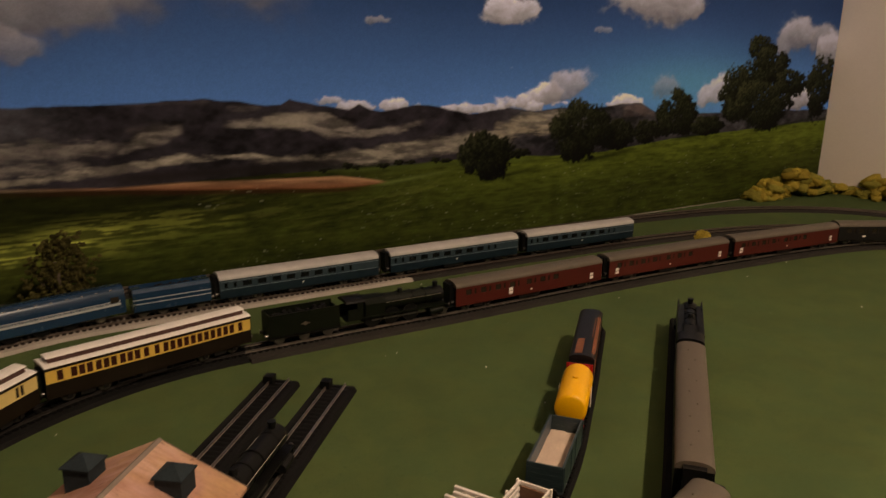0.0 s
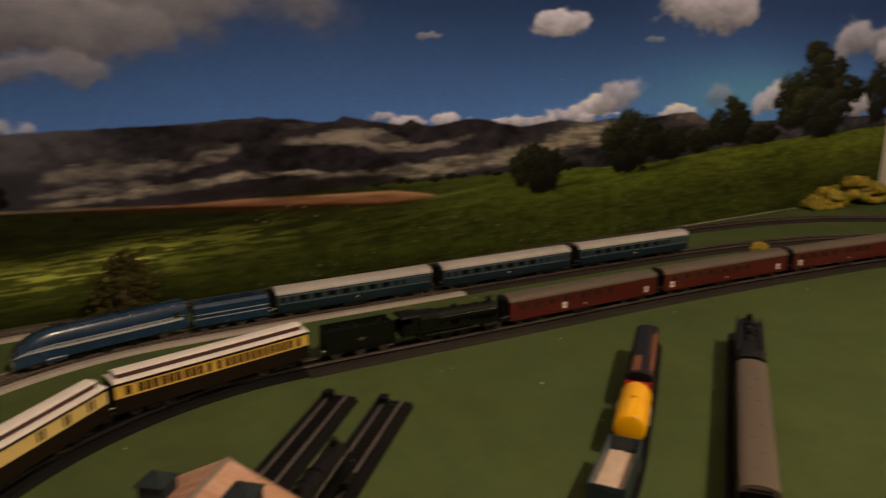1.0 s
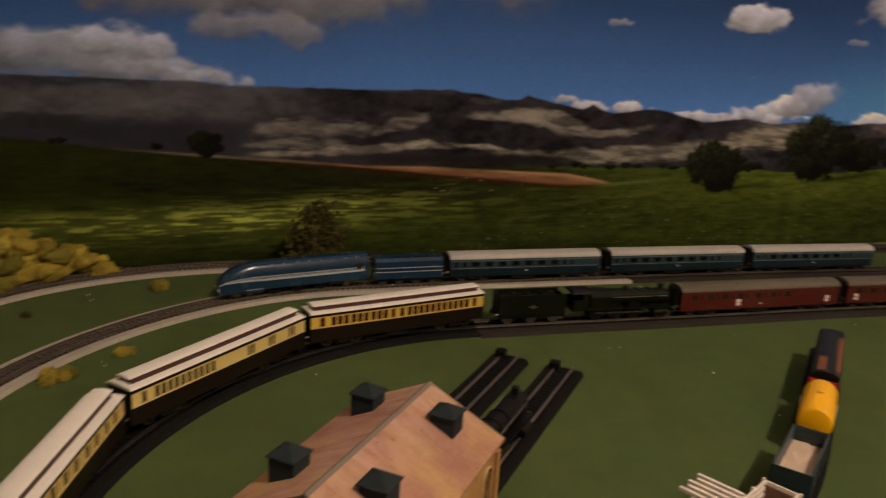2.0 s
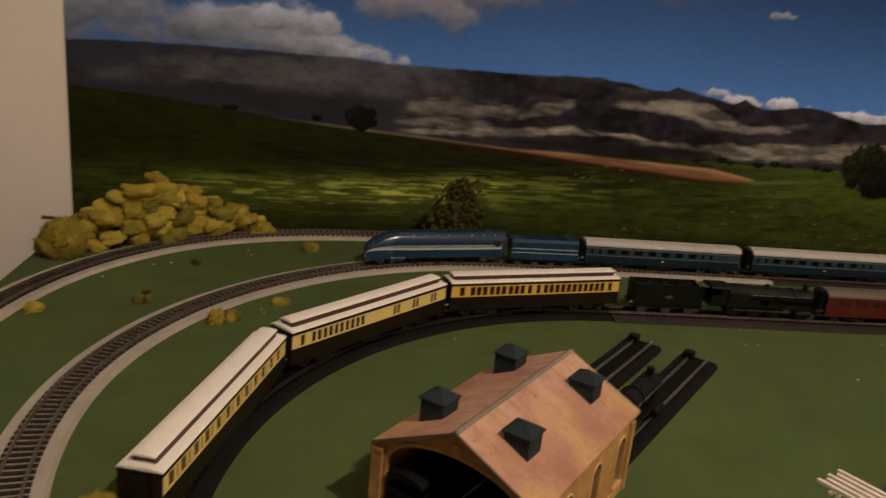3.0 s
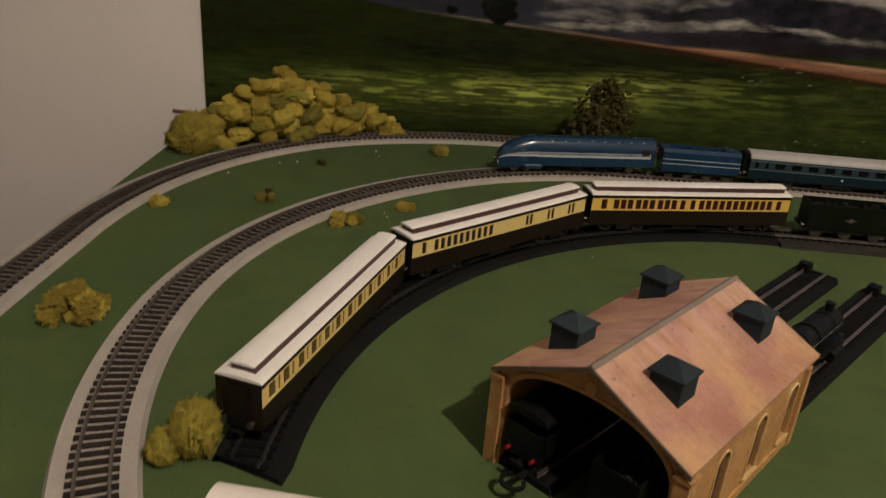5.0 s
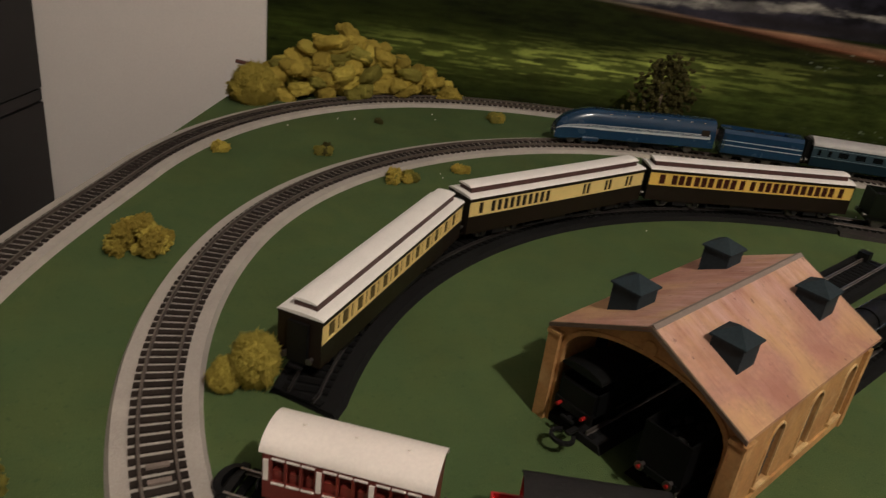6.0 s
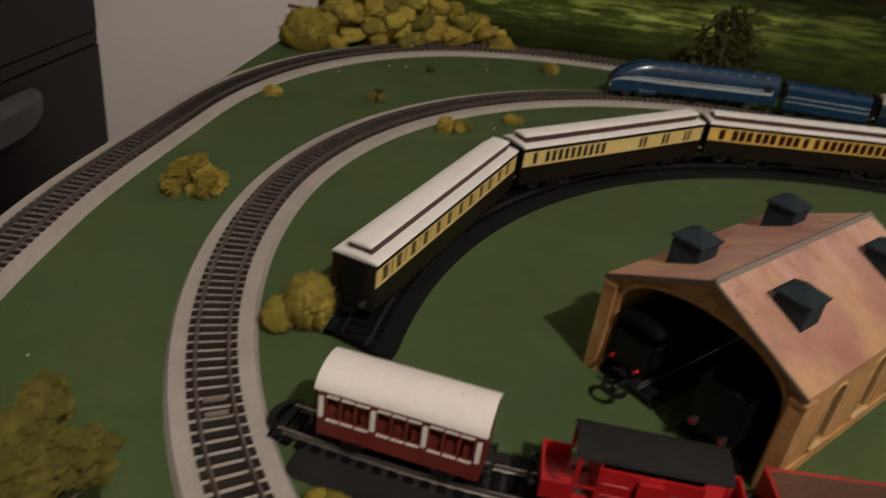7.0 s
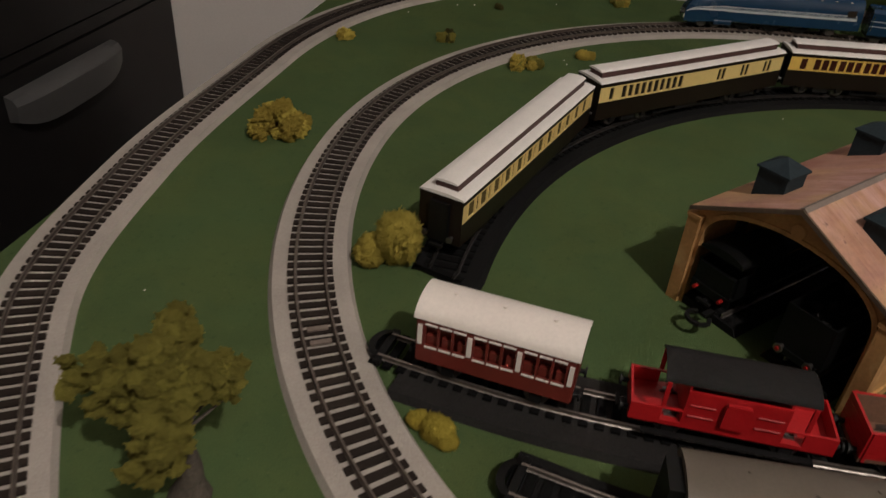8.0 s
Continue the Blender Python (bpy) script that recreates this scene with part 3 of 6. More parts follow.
swath((380, 450, 520, 600), (179, 184, 190, 190), (174, 178, 182, 182), STRAW, 0.7, 12, 6)
swath((560, 610, 660, 710), (200, 218, 222, 214), (176, 184, 186, 180), (0.52, 0.47, 0.38), 0.9, 13, 14, 4)
swath((600, 640, 700, 740), (206, 226, 228, 220), (190, 200, 206, 206), STRAW, 0.8, 14, 12, 5)
swath((880, 930, 985), (226, 234, 220), (205, 208, 206), (0.18, 0.145, 0.155), 0.9, 15, 6, 3)
lay(np.exp(-(np.maximum(np.abs(X - 90) - 130, 0) / 50) ** 2 - ((Z - 157) / 8) ** 2) * 0.85, shade((0.017, 0.014, 0.015), 0.5 + n1))

# the plain: dark field, ploughed red strip, sunlit grass
field_top = np.interp(X, (-720, -597, -487, -409, -307, -206, -81, 96, 230, 300, 360, 460, 620, 700, 841, 1033, 1216, 1510, 1610),
                      (192, 186, 174, 167, 158, 153, 146, 148, 148, 146, 146, 148, 146, 140, 140, 155, 161, 171, 172)) + 1.6 * (fbm(X, Z * 0, 22, 31, 4) - 0.5)
far = np.clip(Z / 150, 0.12, 1)
gn, gf = fbm(X, Z, 40, 51, 6, 4.5), fbm(X, Z, 7, 61, 5, 3.2)
gs = fbm(X, Z, 2.8, 66, 4, 15.0)
GRASS = shade((0.080, 0.112, 0.017), np.clip(0.22 + 0.5 * gn + 0.7 * (gf - 0.42) + 0.5 * (gs - 0.5), 0.08, 2))
dark = (1 - step_to(X - 1.2 * Z, -190, 240)) * step_to(Z, 66, 108)
GRASS = GRASS * (1 - dark[..., None] * np.array((0.62, 0.64, 0.66)))
over = step_to(Z, 84, 128) * step_to(400 - X, 0, 160) * step_to(X, -200, 60)
GRASS = GRASS * (1 - 0.18 * over[..., None])
# sunlit streaks in the middle of the plain
bz = 62 + 0.05 * (X + 400)
patchy = 0.3 + 0.7 * step_to(fbm(X, Z, 60, 79, 4, 3.5), 0.34, 0.66)
band = np.exp(-((Z - bz) / 20) ** 2) * np.clip(1.40 - np.abs(X + 250) / 260, 0, 1) * (0.16 + 1.15 * step_to(gs, 0.46, 0.66)) * patchy
GRASS = GRASS + np.array((0.56, 0.64, 0.13)) * band[..., None]
streaks = step_to(fbm(X, Z - 0.11 * X, 8, 83, 5, 9.0), 0.52, 0.74) * step_to(X, -120, 120) * step_to(560 - X, 0, 200) * step_to(Z, 40, 70) * step_to(field_top - Z, 4, 22)
GRASS = GRASS + np.array((0.044, 0.050, 0.012)) * streaks[..., None]
low = (1 - step_to(Z, 6, 44)) * (1 - step_to(X, 100, 700))
GRASS = GRASS * (1 - 0.45 * low[..., None])
sunny = step_to(X, 330, 620) * step_to(Z, 50, 140)
GRASS = GRASS * (1 + 1.0 * sunny[..., None]) + np.array((0.018, 0.026, 0.0)) * sunny[..., None]
lay(step_to(field_top - Z, -1, 1.5), GRASS)
lay(np.exp(-((Z - 150 + 0.02 * X) / 4) ** 2) * step_to(X, 200, 330) * 0.6 * step_to(700 - X, 0, 90), shade((0.10, 0.15, 0.03), 0.3 + gn))
rz_low = np.interp(X, (-480, -307, -206, -75, 23, 129, 239, 300, 352), (170, 158, 151.5, 142.5, 134, 126, 117, 116, 118.5))
rz_top = np.interp(X, (-480, -307, -206, -75, 21, 127, 262, 310, 352), (171, 160.5, 155.5, 146, 146, 141, 136, 128, 119.5))
strip = step_to(Z - rz_low, -1.5, 2.0) * step_to(rz_top - Z, -1.5, 2.0) * step_to(354 - X, 0, 26) * step_to(X, -470, -330)
down = np.clip((rz_top - Z) / np.maximum(rz_top - rz_low, 2), 0, 1)
soil = np.array((0.50, 0.285, 0.175)) * (1 - down[..., None]) + np.array((0.15, 0.048, 0.019)) * down[..., None]
pale = (1 - step_to(X, -260, -90))[..., None]
soil = soil * (1 - pale) + np.array((0.40, 0.325, 0.225)) * pale
lay(strip * (0.75 + 0.2 * step_to(X, -260, 20)), soil * (0.2 + 1.6 * fbm(X, Z + 0.06 * X, 9, 81, 5, 9.0))[..., None])
lay(np.exp(-((Z - rz_low + 3.0) / 3.4) ** 2) * step_to(X, -280, -120) * step_to(330 - X, 0, 60) * 0.8, (0.040, 0.012, 0.006))
lay(np.exp(-((Z - 118 - 0.09 * (X - 350)) / 3.0) ** 2) * step_to(X, 300, 360) * step_to(520 - X, 0, 130) * 0.55, shade((0.16, 0.22, 0.06), 0.4 + gn))
# daisies, in drifts through the meadow
rng = np.random.default_rng(5)
drift = fbm(X, Z, 70, 97, 4, 3.0)
for cx, cz, r in zip(rng.uniform(20, 1600, 1000), 6 + 130 * rng.random(1000) ** 1.1, rng.random(1000)):
    i0, j0 = int((cz - 0.5) / STEP), int((cx - gx[0]) / STEP)
    if 0 < i0 < len(gz) - 3 and 0 < j0 < len(gx) - 5 and drift[i0, j0] > 0.50 and cz < field_top[0, j0] - 12:
        k, w = 0.03 + 0.40 * rng.random() ** 4, 1 + int(3.4 * r * r)
        PRINT[i0 : i0 + 1, j0 : j0 + w] = PRINT[i0 : i0 + 1, j0 : j0 + w] * (1 - k) + k * np.array((0.42, 0.46, 0.36))


def printed_tree(cx, base, rx, rz, seed, tone=1.0, shadow=True, loose=1.0):
    """A dark broadleaved tree in the print: many leafy lobes, lit from the upper left."""
    rng_t = np.random.default_rng(400 + seed)
    cz = base + rz
    if shadow:
        lay(np.exp(-((X - cx - 0.75 * rx) / (1.0 * rx)) ** 2 - ((Z - base - 1 - 0.10 * (X - cx)) / 4.0) ** 2) * 0.8, (0.006, 0.010, 0.003))
    part_ = window_of(cx - 1.5 * rx, cx + 1.5 * rx, base - 0.2 * rz, cz + 1.5 * rz)
    x, z = X[part_], Z[part_]
    leaf = fbm(x, z, 6.5, 215 + seed, 4) - 0.5
    wide = fbm(x, z, max(7.0, rx * 0.5), 200 + seed, 3) - 0.5
    dots = fbm(x, z, 4.0, 230 + seed, 3)
    sky = PRINT[part_]
    lobes = 5 if rx < 16 else 16
    spots = [(0.0, -0.1, 0.72)]
    for i in range(lobes):
        a = 2.4 * i + rng_t.uniform(-0.4, 0.4)
        spots.append((0.66 * math.cos(a) * rng_t.uniform(0.7, 1.1), 0.64 * math.sin(a) * rng_t.uniform(0.7, 1.1), rng_t.uniform(0.28, 0.46)))
    for ux, uz, r in sorted(spots, key=lambda q: q[1] + q[2], reverse=True):
        dx, dz = (x - cx - ux * rx) / (r * rx * 1.08), (z - cz - uz * rz) / (r * rz * 1.08)
        m = step_to(1.0 - dx * dx - dz * dz + loose * (1.5 * leaf + 1.1 * wide), 0.0, 0.5)
        light = 0.35 + 0.55 * dz - 0.35 * dx + 0.4 * (uz - 0.5 * ux) + 1.6 * (dots - 0.42)
        ink_ = np.array((0.0105, 0.0135, 0.0062)) * tone
        glint = np.array((0.030, 0.033, 0.015)) * tone * np.clip(light - 0.75, 0, 1.2)[..., None]
        sky = sky * (1 - m[..., None]) + m[..., None] * (ink_[None, None] * np.clip(light, 0.12, 1.6)[..., None] + glint)
    PRINT[part_] = sky


for hx in range(0, 13):
    printed_tree(235 + 33 * hx + 10 * math.sin(hx * 2.3), 144 + 2 * math.sin(hx * 1.7), 12 + 6 * math.sin(hx * 3.1), 4 + 2.5 * math.sin(hx * 1.3) ** 2, 20 + hx, 0.9, False)
printed_tree(552, 106, 63, 47, 1)
printed_tree(625, 140, 26, 10, 2, 0.9, False)
printed_tree(880, 140, 55, 34, 4, 0.8, False)
printed_tree(960, 148, 50, 26, 5, 0.8, False)
printed_tree(775, 122, 85, 59, 3)
printed_tree(1052, 152, 66, 54, 6)
printed_tree(1150, 156, 62, 22, 7, 0.9, False)
printed_tree(1240, 182, 72, 64, 9, 1.0, False, 1.3)
printed_tree(1312, 312, 52, 32, 10, 1.0, False, 1.3)
printed_tree(1345, 250, 80, 52, 16, 1.1, False, 1.4)
printed_tree(1440, 232, 62, 36, 11, 1.0, False, 1.5)
printed_tree(1340, 158, 120, 58, 8, 1.1)
printed_tree(1560, 172, 60, 84, 12, 1.0, True, 1.3)
printed_tree(-301, 157, 25, 19, 13, 0.4, False, 0.25)
printed_tree(-366, 164, 9, 7, 14, 0.45, False, 0.7)
printed_tree(-488, 172, 12, 5, 15, 0.6, False, 0.7)
for bx_, bz_ in ((-470, 88), (-330, 66), (-600, 74), (1180, 128), (90, 96)):
    lay(np.exp(-((X - bx_) / 26) ** 2 - ((Z - bz_) / 4) ** 2) * 0.6, (0.006, 0.010, 0.003))

# ink lightened towards the east end to stand in for stronger room light
PRINT = PRINT * (1 + 0.30 * step_to(X, 420, 1250) * step_to(Z, 60, 190))[..., None] * (1 + 0.16 * step_to(X, -500, 0) * step_to(Z, 150, 260))[..., None]
PRINT = np.clip(PRINT * 0.80 * (0.93 + 0.14 * fbm(X, Z, 5, 300, 3)[..., None]), 0.0012, 1)
rows_n, cols_n = X.shape
me = bpy.data.meshes.new("backdrop")
co_ = np.stack([X, np.full(X.shape, WALL_Y), Z], -1).reshape(-1, 3) * 0.001
idx = np.arange(rows_n * cols_n).reshape(rows_n, cols_n)
quads = np.stack([idx[:-1, :-1], idx[:-1, 1:], idx[1:, 1:], idx[1:, :-1]], -1).reshape(-1, 4)
# the paper's edge and back, so that the print has its thickness
back = np.array([[gx[0], WALL_Y + 2, gz[0]], [gx[-1], WALL_Y + 2, gz[0]], [gx[-1], WALL_Y + 2, gz[-1]], [gx[0], WALL_Y + 2, gz[-1]]]) * 0.001
nv = len(co_)
me.vertices.add(nv + 4)
me.vertices.foreach_set("co", np.r_[co_, back].astype(np.float32).ravel())
quads = np.r_[quads, [[nv + 3, nv + 2, nv + 1, nv]]]
me.loops.add(len(quads) * 4)
me.loops.foreach_set("vertex_index", quads.astype(np.int32).ravel())
me.polygons.add(len(quads))
me.polygons.foreach_set("loop_start", np.arange(0, len(quads) * 4, 4, dtype=np.int32))
me.update(calc_edges=True)
ink = me.color_attributes.new("ink", "FLOAT_COLOR", "POINT")
ink.data.foreach_set("color", np.r_[np.concatenate([PRINT.reshape(-1, 3), np.ones((nv, 1))], 1), np.ones((4, 4)) * 0.8].astype(np.float32).ravel())
paper = bpy.data.materials.new("printed_paper")
paper.use_nodes = True
pn, pl = paper.node_tree.nodes, paper.node_tree.links
at_ = pn.new("ShaderNodeAttribute")
at_.attribute_name = "ink"
sp = pn.new("ShaderNodeTexNoise")
sp.inputs["Scale"].default_value, sp.inputs["Detail"].default_value = 420, 4
mr = pn.new("ShaderNodeMapRange")
mr.inputs["To Min"].default_value, mr.inputs["To Max"].default_value = 0.84, 1.16
tc = pn.new("ShaderNodeTexCoord")
pl.new(tc.outputs["Object"], sp.inputs["Vector"])
pl.new(sp.outputs["Fac"], mr.inputs["Value"])
mx = pn.new("ShaderNodeMix")
mx.data_type, mx.blend_type = "RGBA", "MULTIPLY"
mx.inputs["Factor"].default_value = 1
pl.new(at_.outputs["Color"], mx.inputs["A"])
pl.new(mr.outputs[0], mx.inputs["B"])
pl.new(mx.outputs["Result"], pn["Principled BSDF"].inputs["Base Color"])
pn["Principled BSDF"].inputs["Roughness"].default_value = 0.7
pn["Principled BSDF"].inputs["Specular IOR Level"].default_value = 0.10
me.materials.append(paper)
tagged(new("backdrop", me), "printed landscape backdrop of hills, meadow, trees and clouds", "backdrop", kind="structure")


# ---- black cabinet beside the table ----
def cabinet():
    c = thing("drawer_cabinet", "black laminate drawer cabinet with grey pull handle against the white wall", "cabinet", m=pose(-1.050, 0.586, -0.9))
    part("body", new_box(-420, -14, -430, 428, 0, 1200), "black_furn", c, bevel=2)
    part("rail", new_box(-13.5, -1.5, -428, 427, 805.5, 822), "black_furn", c, bevel=1)
    for a, b in ((60, 400), (403, 802.5), (825, 1197)):
        front = part("drawer", new_box(-13.5, 0, -428, 427, a, b), "black_furn", c, bevel=1.5)
        if a == 403:
            bm = bmesh.new()
            prof = []
            for k in range(17):
                u = -1 + k / 8
                y = 153 + 108 * u
                low = 733 + 17 * u**4
                bow = 1 - u**4
                prof.append([(0.4, y, low), (13 + 8 * bow, y, low + 2), (16 + 8 * bow, y, 772), (11 + 6 * bow, y, 780), (0.4, y, 783)])
            part("handle", loft(bm, prof), "handle", front, "grey plastic pull handle", smooth=0.7)
    return c


cabinet()

# ---- tracks ----
j = OUTER.near(-253, 1000)
lay_track(OUTER, [(0, j, "grey_bed"), (j + 0.5, OUTER.length, "dark_bed")], "sleeper", "rail_dull", "curved model railway track on grey foam roadbed", (60, 2300), half=24.3)
lay_track(MIDDLE, [(0, MIDDLE.near(300, 870), "grey_bed"), (MIDDLE.near(300, 870) + 0.5, MIDDLE.length, "dark_bed")], "sleeper", "rail_dull", "curved model railway track on pale grey foam roadbed", (MIDDLE.near(-420, 118), 3000), half=24.3)
lay_track(INNER, [(0, INNER.near(-8, 712), "black_bed", 21.0, 25.0), (INNER.near(-8, 712) + 0.7, INNER.length, "dark_bed", 21.0, 30.0)], "black_sleeper", "rail", "model railway siding on black foam roadbed under parked coaches", (0, 900), dull_to=INNER.near(-8, 712))
lay_track(SIDING_P, [(17, 330, "charcoal_bed", 24.0, 28.0), (330.5, SIDING_P.length, "black_bed", 19.0, 17.0)], "black_sleeper", "rail", "model railway siding on black foam under parked wagons", (0, 400), half=26.0)
lay_track(SIDING_Q, [(0, SIDING_Q.length, "black_bed")], "black_sleeper", "rail", "model railway siding on black foam under parked coaches", (0, 300))
lay_track(ROAD_A, [(12, ROAD_A.length, "black_bed")], "black_sleeper", "rail", "short engine shed track on black foam roadbed", (150, 500), s0=14.0, top=5.05)
lay_track(ROAD_B, [(12, ROAD_B.length, "black_bed")], "black_sleeper", "rail", "short engine shed track on black foam roadbed", (150, 500), s0=14.0, top=5.05)


# ---- rolling stock parts ----
def wheelset(parent, x, r=6.2, spokes=False, half=8.2):
    bm = bmesh.new()
    for s in (1, -1):
        cyl(bm, (x, s * half - 1.3, r), (x, s * half + 1.3, r), r, 20)
        cyl(bm, (x, s * (half - 1.9) - 0.5, r), (x, s * (half - 1.9) + 0.5, r), r + 0.9, 20)
        cyl(bm, (x, s * half + s * 1.2, r), (x, s * half + s * 1.9, r), r * 0.35, 10)
    cyl(bm, (x, -half, r), (x, half, r), 1.0, 8)
    return part("wheelset", bm, "steel", parent, smooth=0.6)


def bogie(parent, x, wheelbase=34):
    bm = bmesh.new()
    for s in (1, -1):
        box(bm, x - wheelbase / 2 - 6, x + wheelbase / 2 + 6, s * 11.2 - 0.9, s * 11.2 + 0.9, 6.2, 9.4)
        box(bm, x - 7, x + 7, s * 11.4 - 1.2, s * 11.4 + 1.2, 3.2, 8.5)
        for w in (-1, 1):
            box(bm, x + w * wheelbase / 2 - 2.4, x + w * wheelbase / 2 + 2.4, s * 11.8 - 1.1, s * 11.8 + 1.1, 3.6, 9.2)
    box(bm, x - 4, x + 4, -11, 11, 7, 10)
    b = part("bogie", bm, "under", parent, bevel=0.25)
    for w in (-1, 1):
        wheelset(b, x + w * wheelbase / 2)
    return b


def buffers(parent, x, d, z=13.0, y=8.6, metal="steel", r=2.6):
    for s in (1, -1):
        bm = bmesh.new()
        cyl(bm, (x, s * y, z), (x + d * 3.2, s * y, z), 1.3, 10)
        cyl(bm, (x + d * 3.2, s * y, z), (x + d * 4.2, s * y, z), r, 14)
        part("buffer", bm, metal, parent, smooth=0.6)


def coupling(parent, x, d):
    bm = new_box(min(x, x + d * 7), max(x, x + d * 7), -1.4, 1.4, 6.2, 7.4)
    box(bm, min(x + d * 5, x + d * 7), max(x + d * 5, x + d * 7), -4.5, 4.5, 6.0, 7.6)
    part("coupling", bm, "under", parent, bevel=0.2)


def side_wall(parent, name, y, x0, x1, z0, z1, wins, w0, w1, material, thick=1.2, pane=True, deep=0.7, glazing="glass"):
    """A coach side with real window openings and panes set back in them."""
    s = 1 if y > 0 else -1
    ya, yb = sorted((y, y - s * thick))
    bm = new_box(x0, x1, ya, yb, z0, w0)
    box(bm, x0, x1, ya, yb, w1, z1)
    edge = x0
    for a, b in sorted(wins):
        if a - edge > 0.05:
            box(bm, edge, a, ya, yb, w0, w1)
        edge = b
    box(bm, edge, x1, ya, yb, w0, w1)
    wall = part(name, bm, material, parent)
    if pane:
        for a, b in wins:
            yy = y - s * deep
            part("window", new_box(a, b, min(yy, yy - s * 0.4), max(yy, yy - s * 0.4), w0, w1), glazing, wall)
    return wall


def grouped(x, widths, gap):
    out = []
    for w in widths:
        if w > 0:
            out.append((x, x + w))
            x += w + gap
        else:
            x -= w
    return out


def clerestory_coach(label, wins, m, cream="cream", glazing="glass"):
    """Cream over chocolate coach with a raised clerestory roof; x along the coach, z from the rail head."""
    L, W = 107.0, 14.4
    c = thing("clerestory_coach", label, "railway coach", "parked clerestory coaches", m)
    for s in (1, -1):
        part("lower_panel", new_box(-L, L, min(s * W, s * (W - 1.2)), max(s * W, s * (W - 1.2)), 8.5, 23.5), "choc", c, "chocolate brown lower panel", bevel=0.2)
        part("waist_line", new_box(-L, L, min(s * (W + 0.25), s * W), max(s * (W + 0.25), s * W), 23.2, 23.8), "choc", c)
        ww = wins if s < 0 else [(-b, -a) for a, b in wins]
        side_wall(c, "upper_panel", s * W, -L, L, 23.5, 37.3, ww, 25.2, 35.2, cream, glazing=glazing)
        for a, b in ww:
            for e in (a - 0.7, b + 0.1):
                part("beading", new_box(e, e + 0.6, *sorted((s * W, s * (W + 0.3))), 24.6, 36.0), cream, c)
        part("cornice", new_box(-L - 0.3, L + 0.3, min(s * (W + 0.5), s * (W - 1)), max(s * (W + 0.5), s * (W - 1)), 36.9, 39.95), "choc", c)
    for d in (1, -1):
        part("end_panel", new_box(min(d * L, d * (L - 1.5)), max(d * L, d * (L - 1.5)), -W + 1.25, W - 1.25, 8.5, 39.5), "choc", c)
        part("end_frame", new_box(min(d * (L + 0.05), d * (L + 0.6)), max(d * (L + 0.05), d * (L + 0.6)), -W - 0.1, W + 0.1, 8.5, 39.7), "choc", c, bevel=0.1)
        gang = new_box(min(d * L, d * (L + 3.2)), max(d * L, d * (L + 3.2)), -6.5, 6.5, 9.5, 36)
        part("gangway", gang, "black", c, "black corridor gangway", bevel=0.5)
        buffers(c, d * L, d, metal="steel", r=2.1)
        coupling(c, d * (L - 2), d)
        bogie(c, d * 70)
    roof = part("roof", prism(bmesh.new(), arc_roof(W + 0.7, 40.0, 2.0, 14, 0.3), -L - 0.8, L + 0.8), "white_roof", c, "white painted roof", smooth=0.6)
    mid = bmesh.new()
    prism(mid, [(-7.8, 40.6), (7.8, 40.6), (7.2, 46.4), (-7.2, 46.4)], -L + 5, L - 5)
    deck = part("clerestory", mid, "clere", c, "dark brown clerestory sides", bevel=0.2)
    part("clerestory_roof", prism(bmesh.new(), arc_roof(7.8, 46.6, 1.4, 10, 0.4), -L + 3.5, L - 3.5), "white_roof", deck, "white clerestory top", smooth=0.6)
    part("underframe", new_box(-L + 2, L - 2, -11, 11, 7.6, 9.0), "under", c)
    truss = bmesh.new()
    for s in (1, -1):
        box(truss, -41, 41, s * 12 - 0.5, s * 12 + 0.5, 3.4, 4.4)
        for x in (-41, -16, 16, 41):
            box(truss, x - 0.5, x + 0.5, s * 12 - 0.5, s * 12 + 0.5, 3.4, 8.4)
    part("truss_rod", truss, "under", c)
    part("battery_box", new_box(-16, 10, -12, 12, 2.8, 8.0), "under", c, bevel=0.4)
    return c


g = INNER.near(-444, 303)
win1 = []
for k in range(6):
    win1 += grouped(-100 + 34 * k, [8.2, 3.2, -0.6, 8.2, 3.2], 2.0)[:4]
win2 = [(-97, -92.8)] + grouped(-84, [4.5] * 10, 2.4) + grouped(24, [3.6, 3.6], 1.8) + grouped(53, [3.6, 3.6], 1.8) + grouped(82, [3.6, 3.6], 1.8)
win3 = [(-97, -91.4)] + [w for x in (-84.3, -61.2, -37.9) for w in grouped(x, [5.6] * 3, 1.7)] + [(-13.7, -8.7), (-2.7, 2.4)] + grouped(6.5, [5.5] * 11, 2.0) + [(92.1, 97.1)]
clerestory_coach("cream and chocolate clerestory coach with alternating wide and narrow windows", [w for w in win1 if w[1] < 103], INNER.seat(g + 110, 70), glazing="lit_pane")
clerestory_coach("cream and chocolate clerestory brake coach with paired guard's windows", win2, INNER.seat(g + 340, 70))
clerestory_coach("cream and chocolate clerestory coach with a long row of windows", win3, INNER.seat(g + 568, 70), "gold", "red_pane")


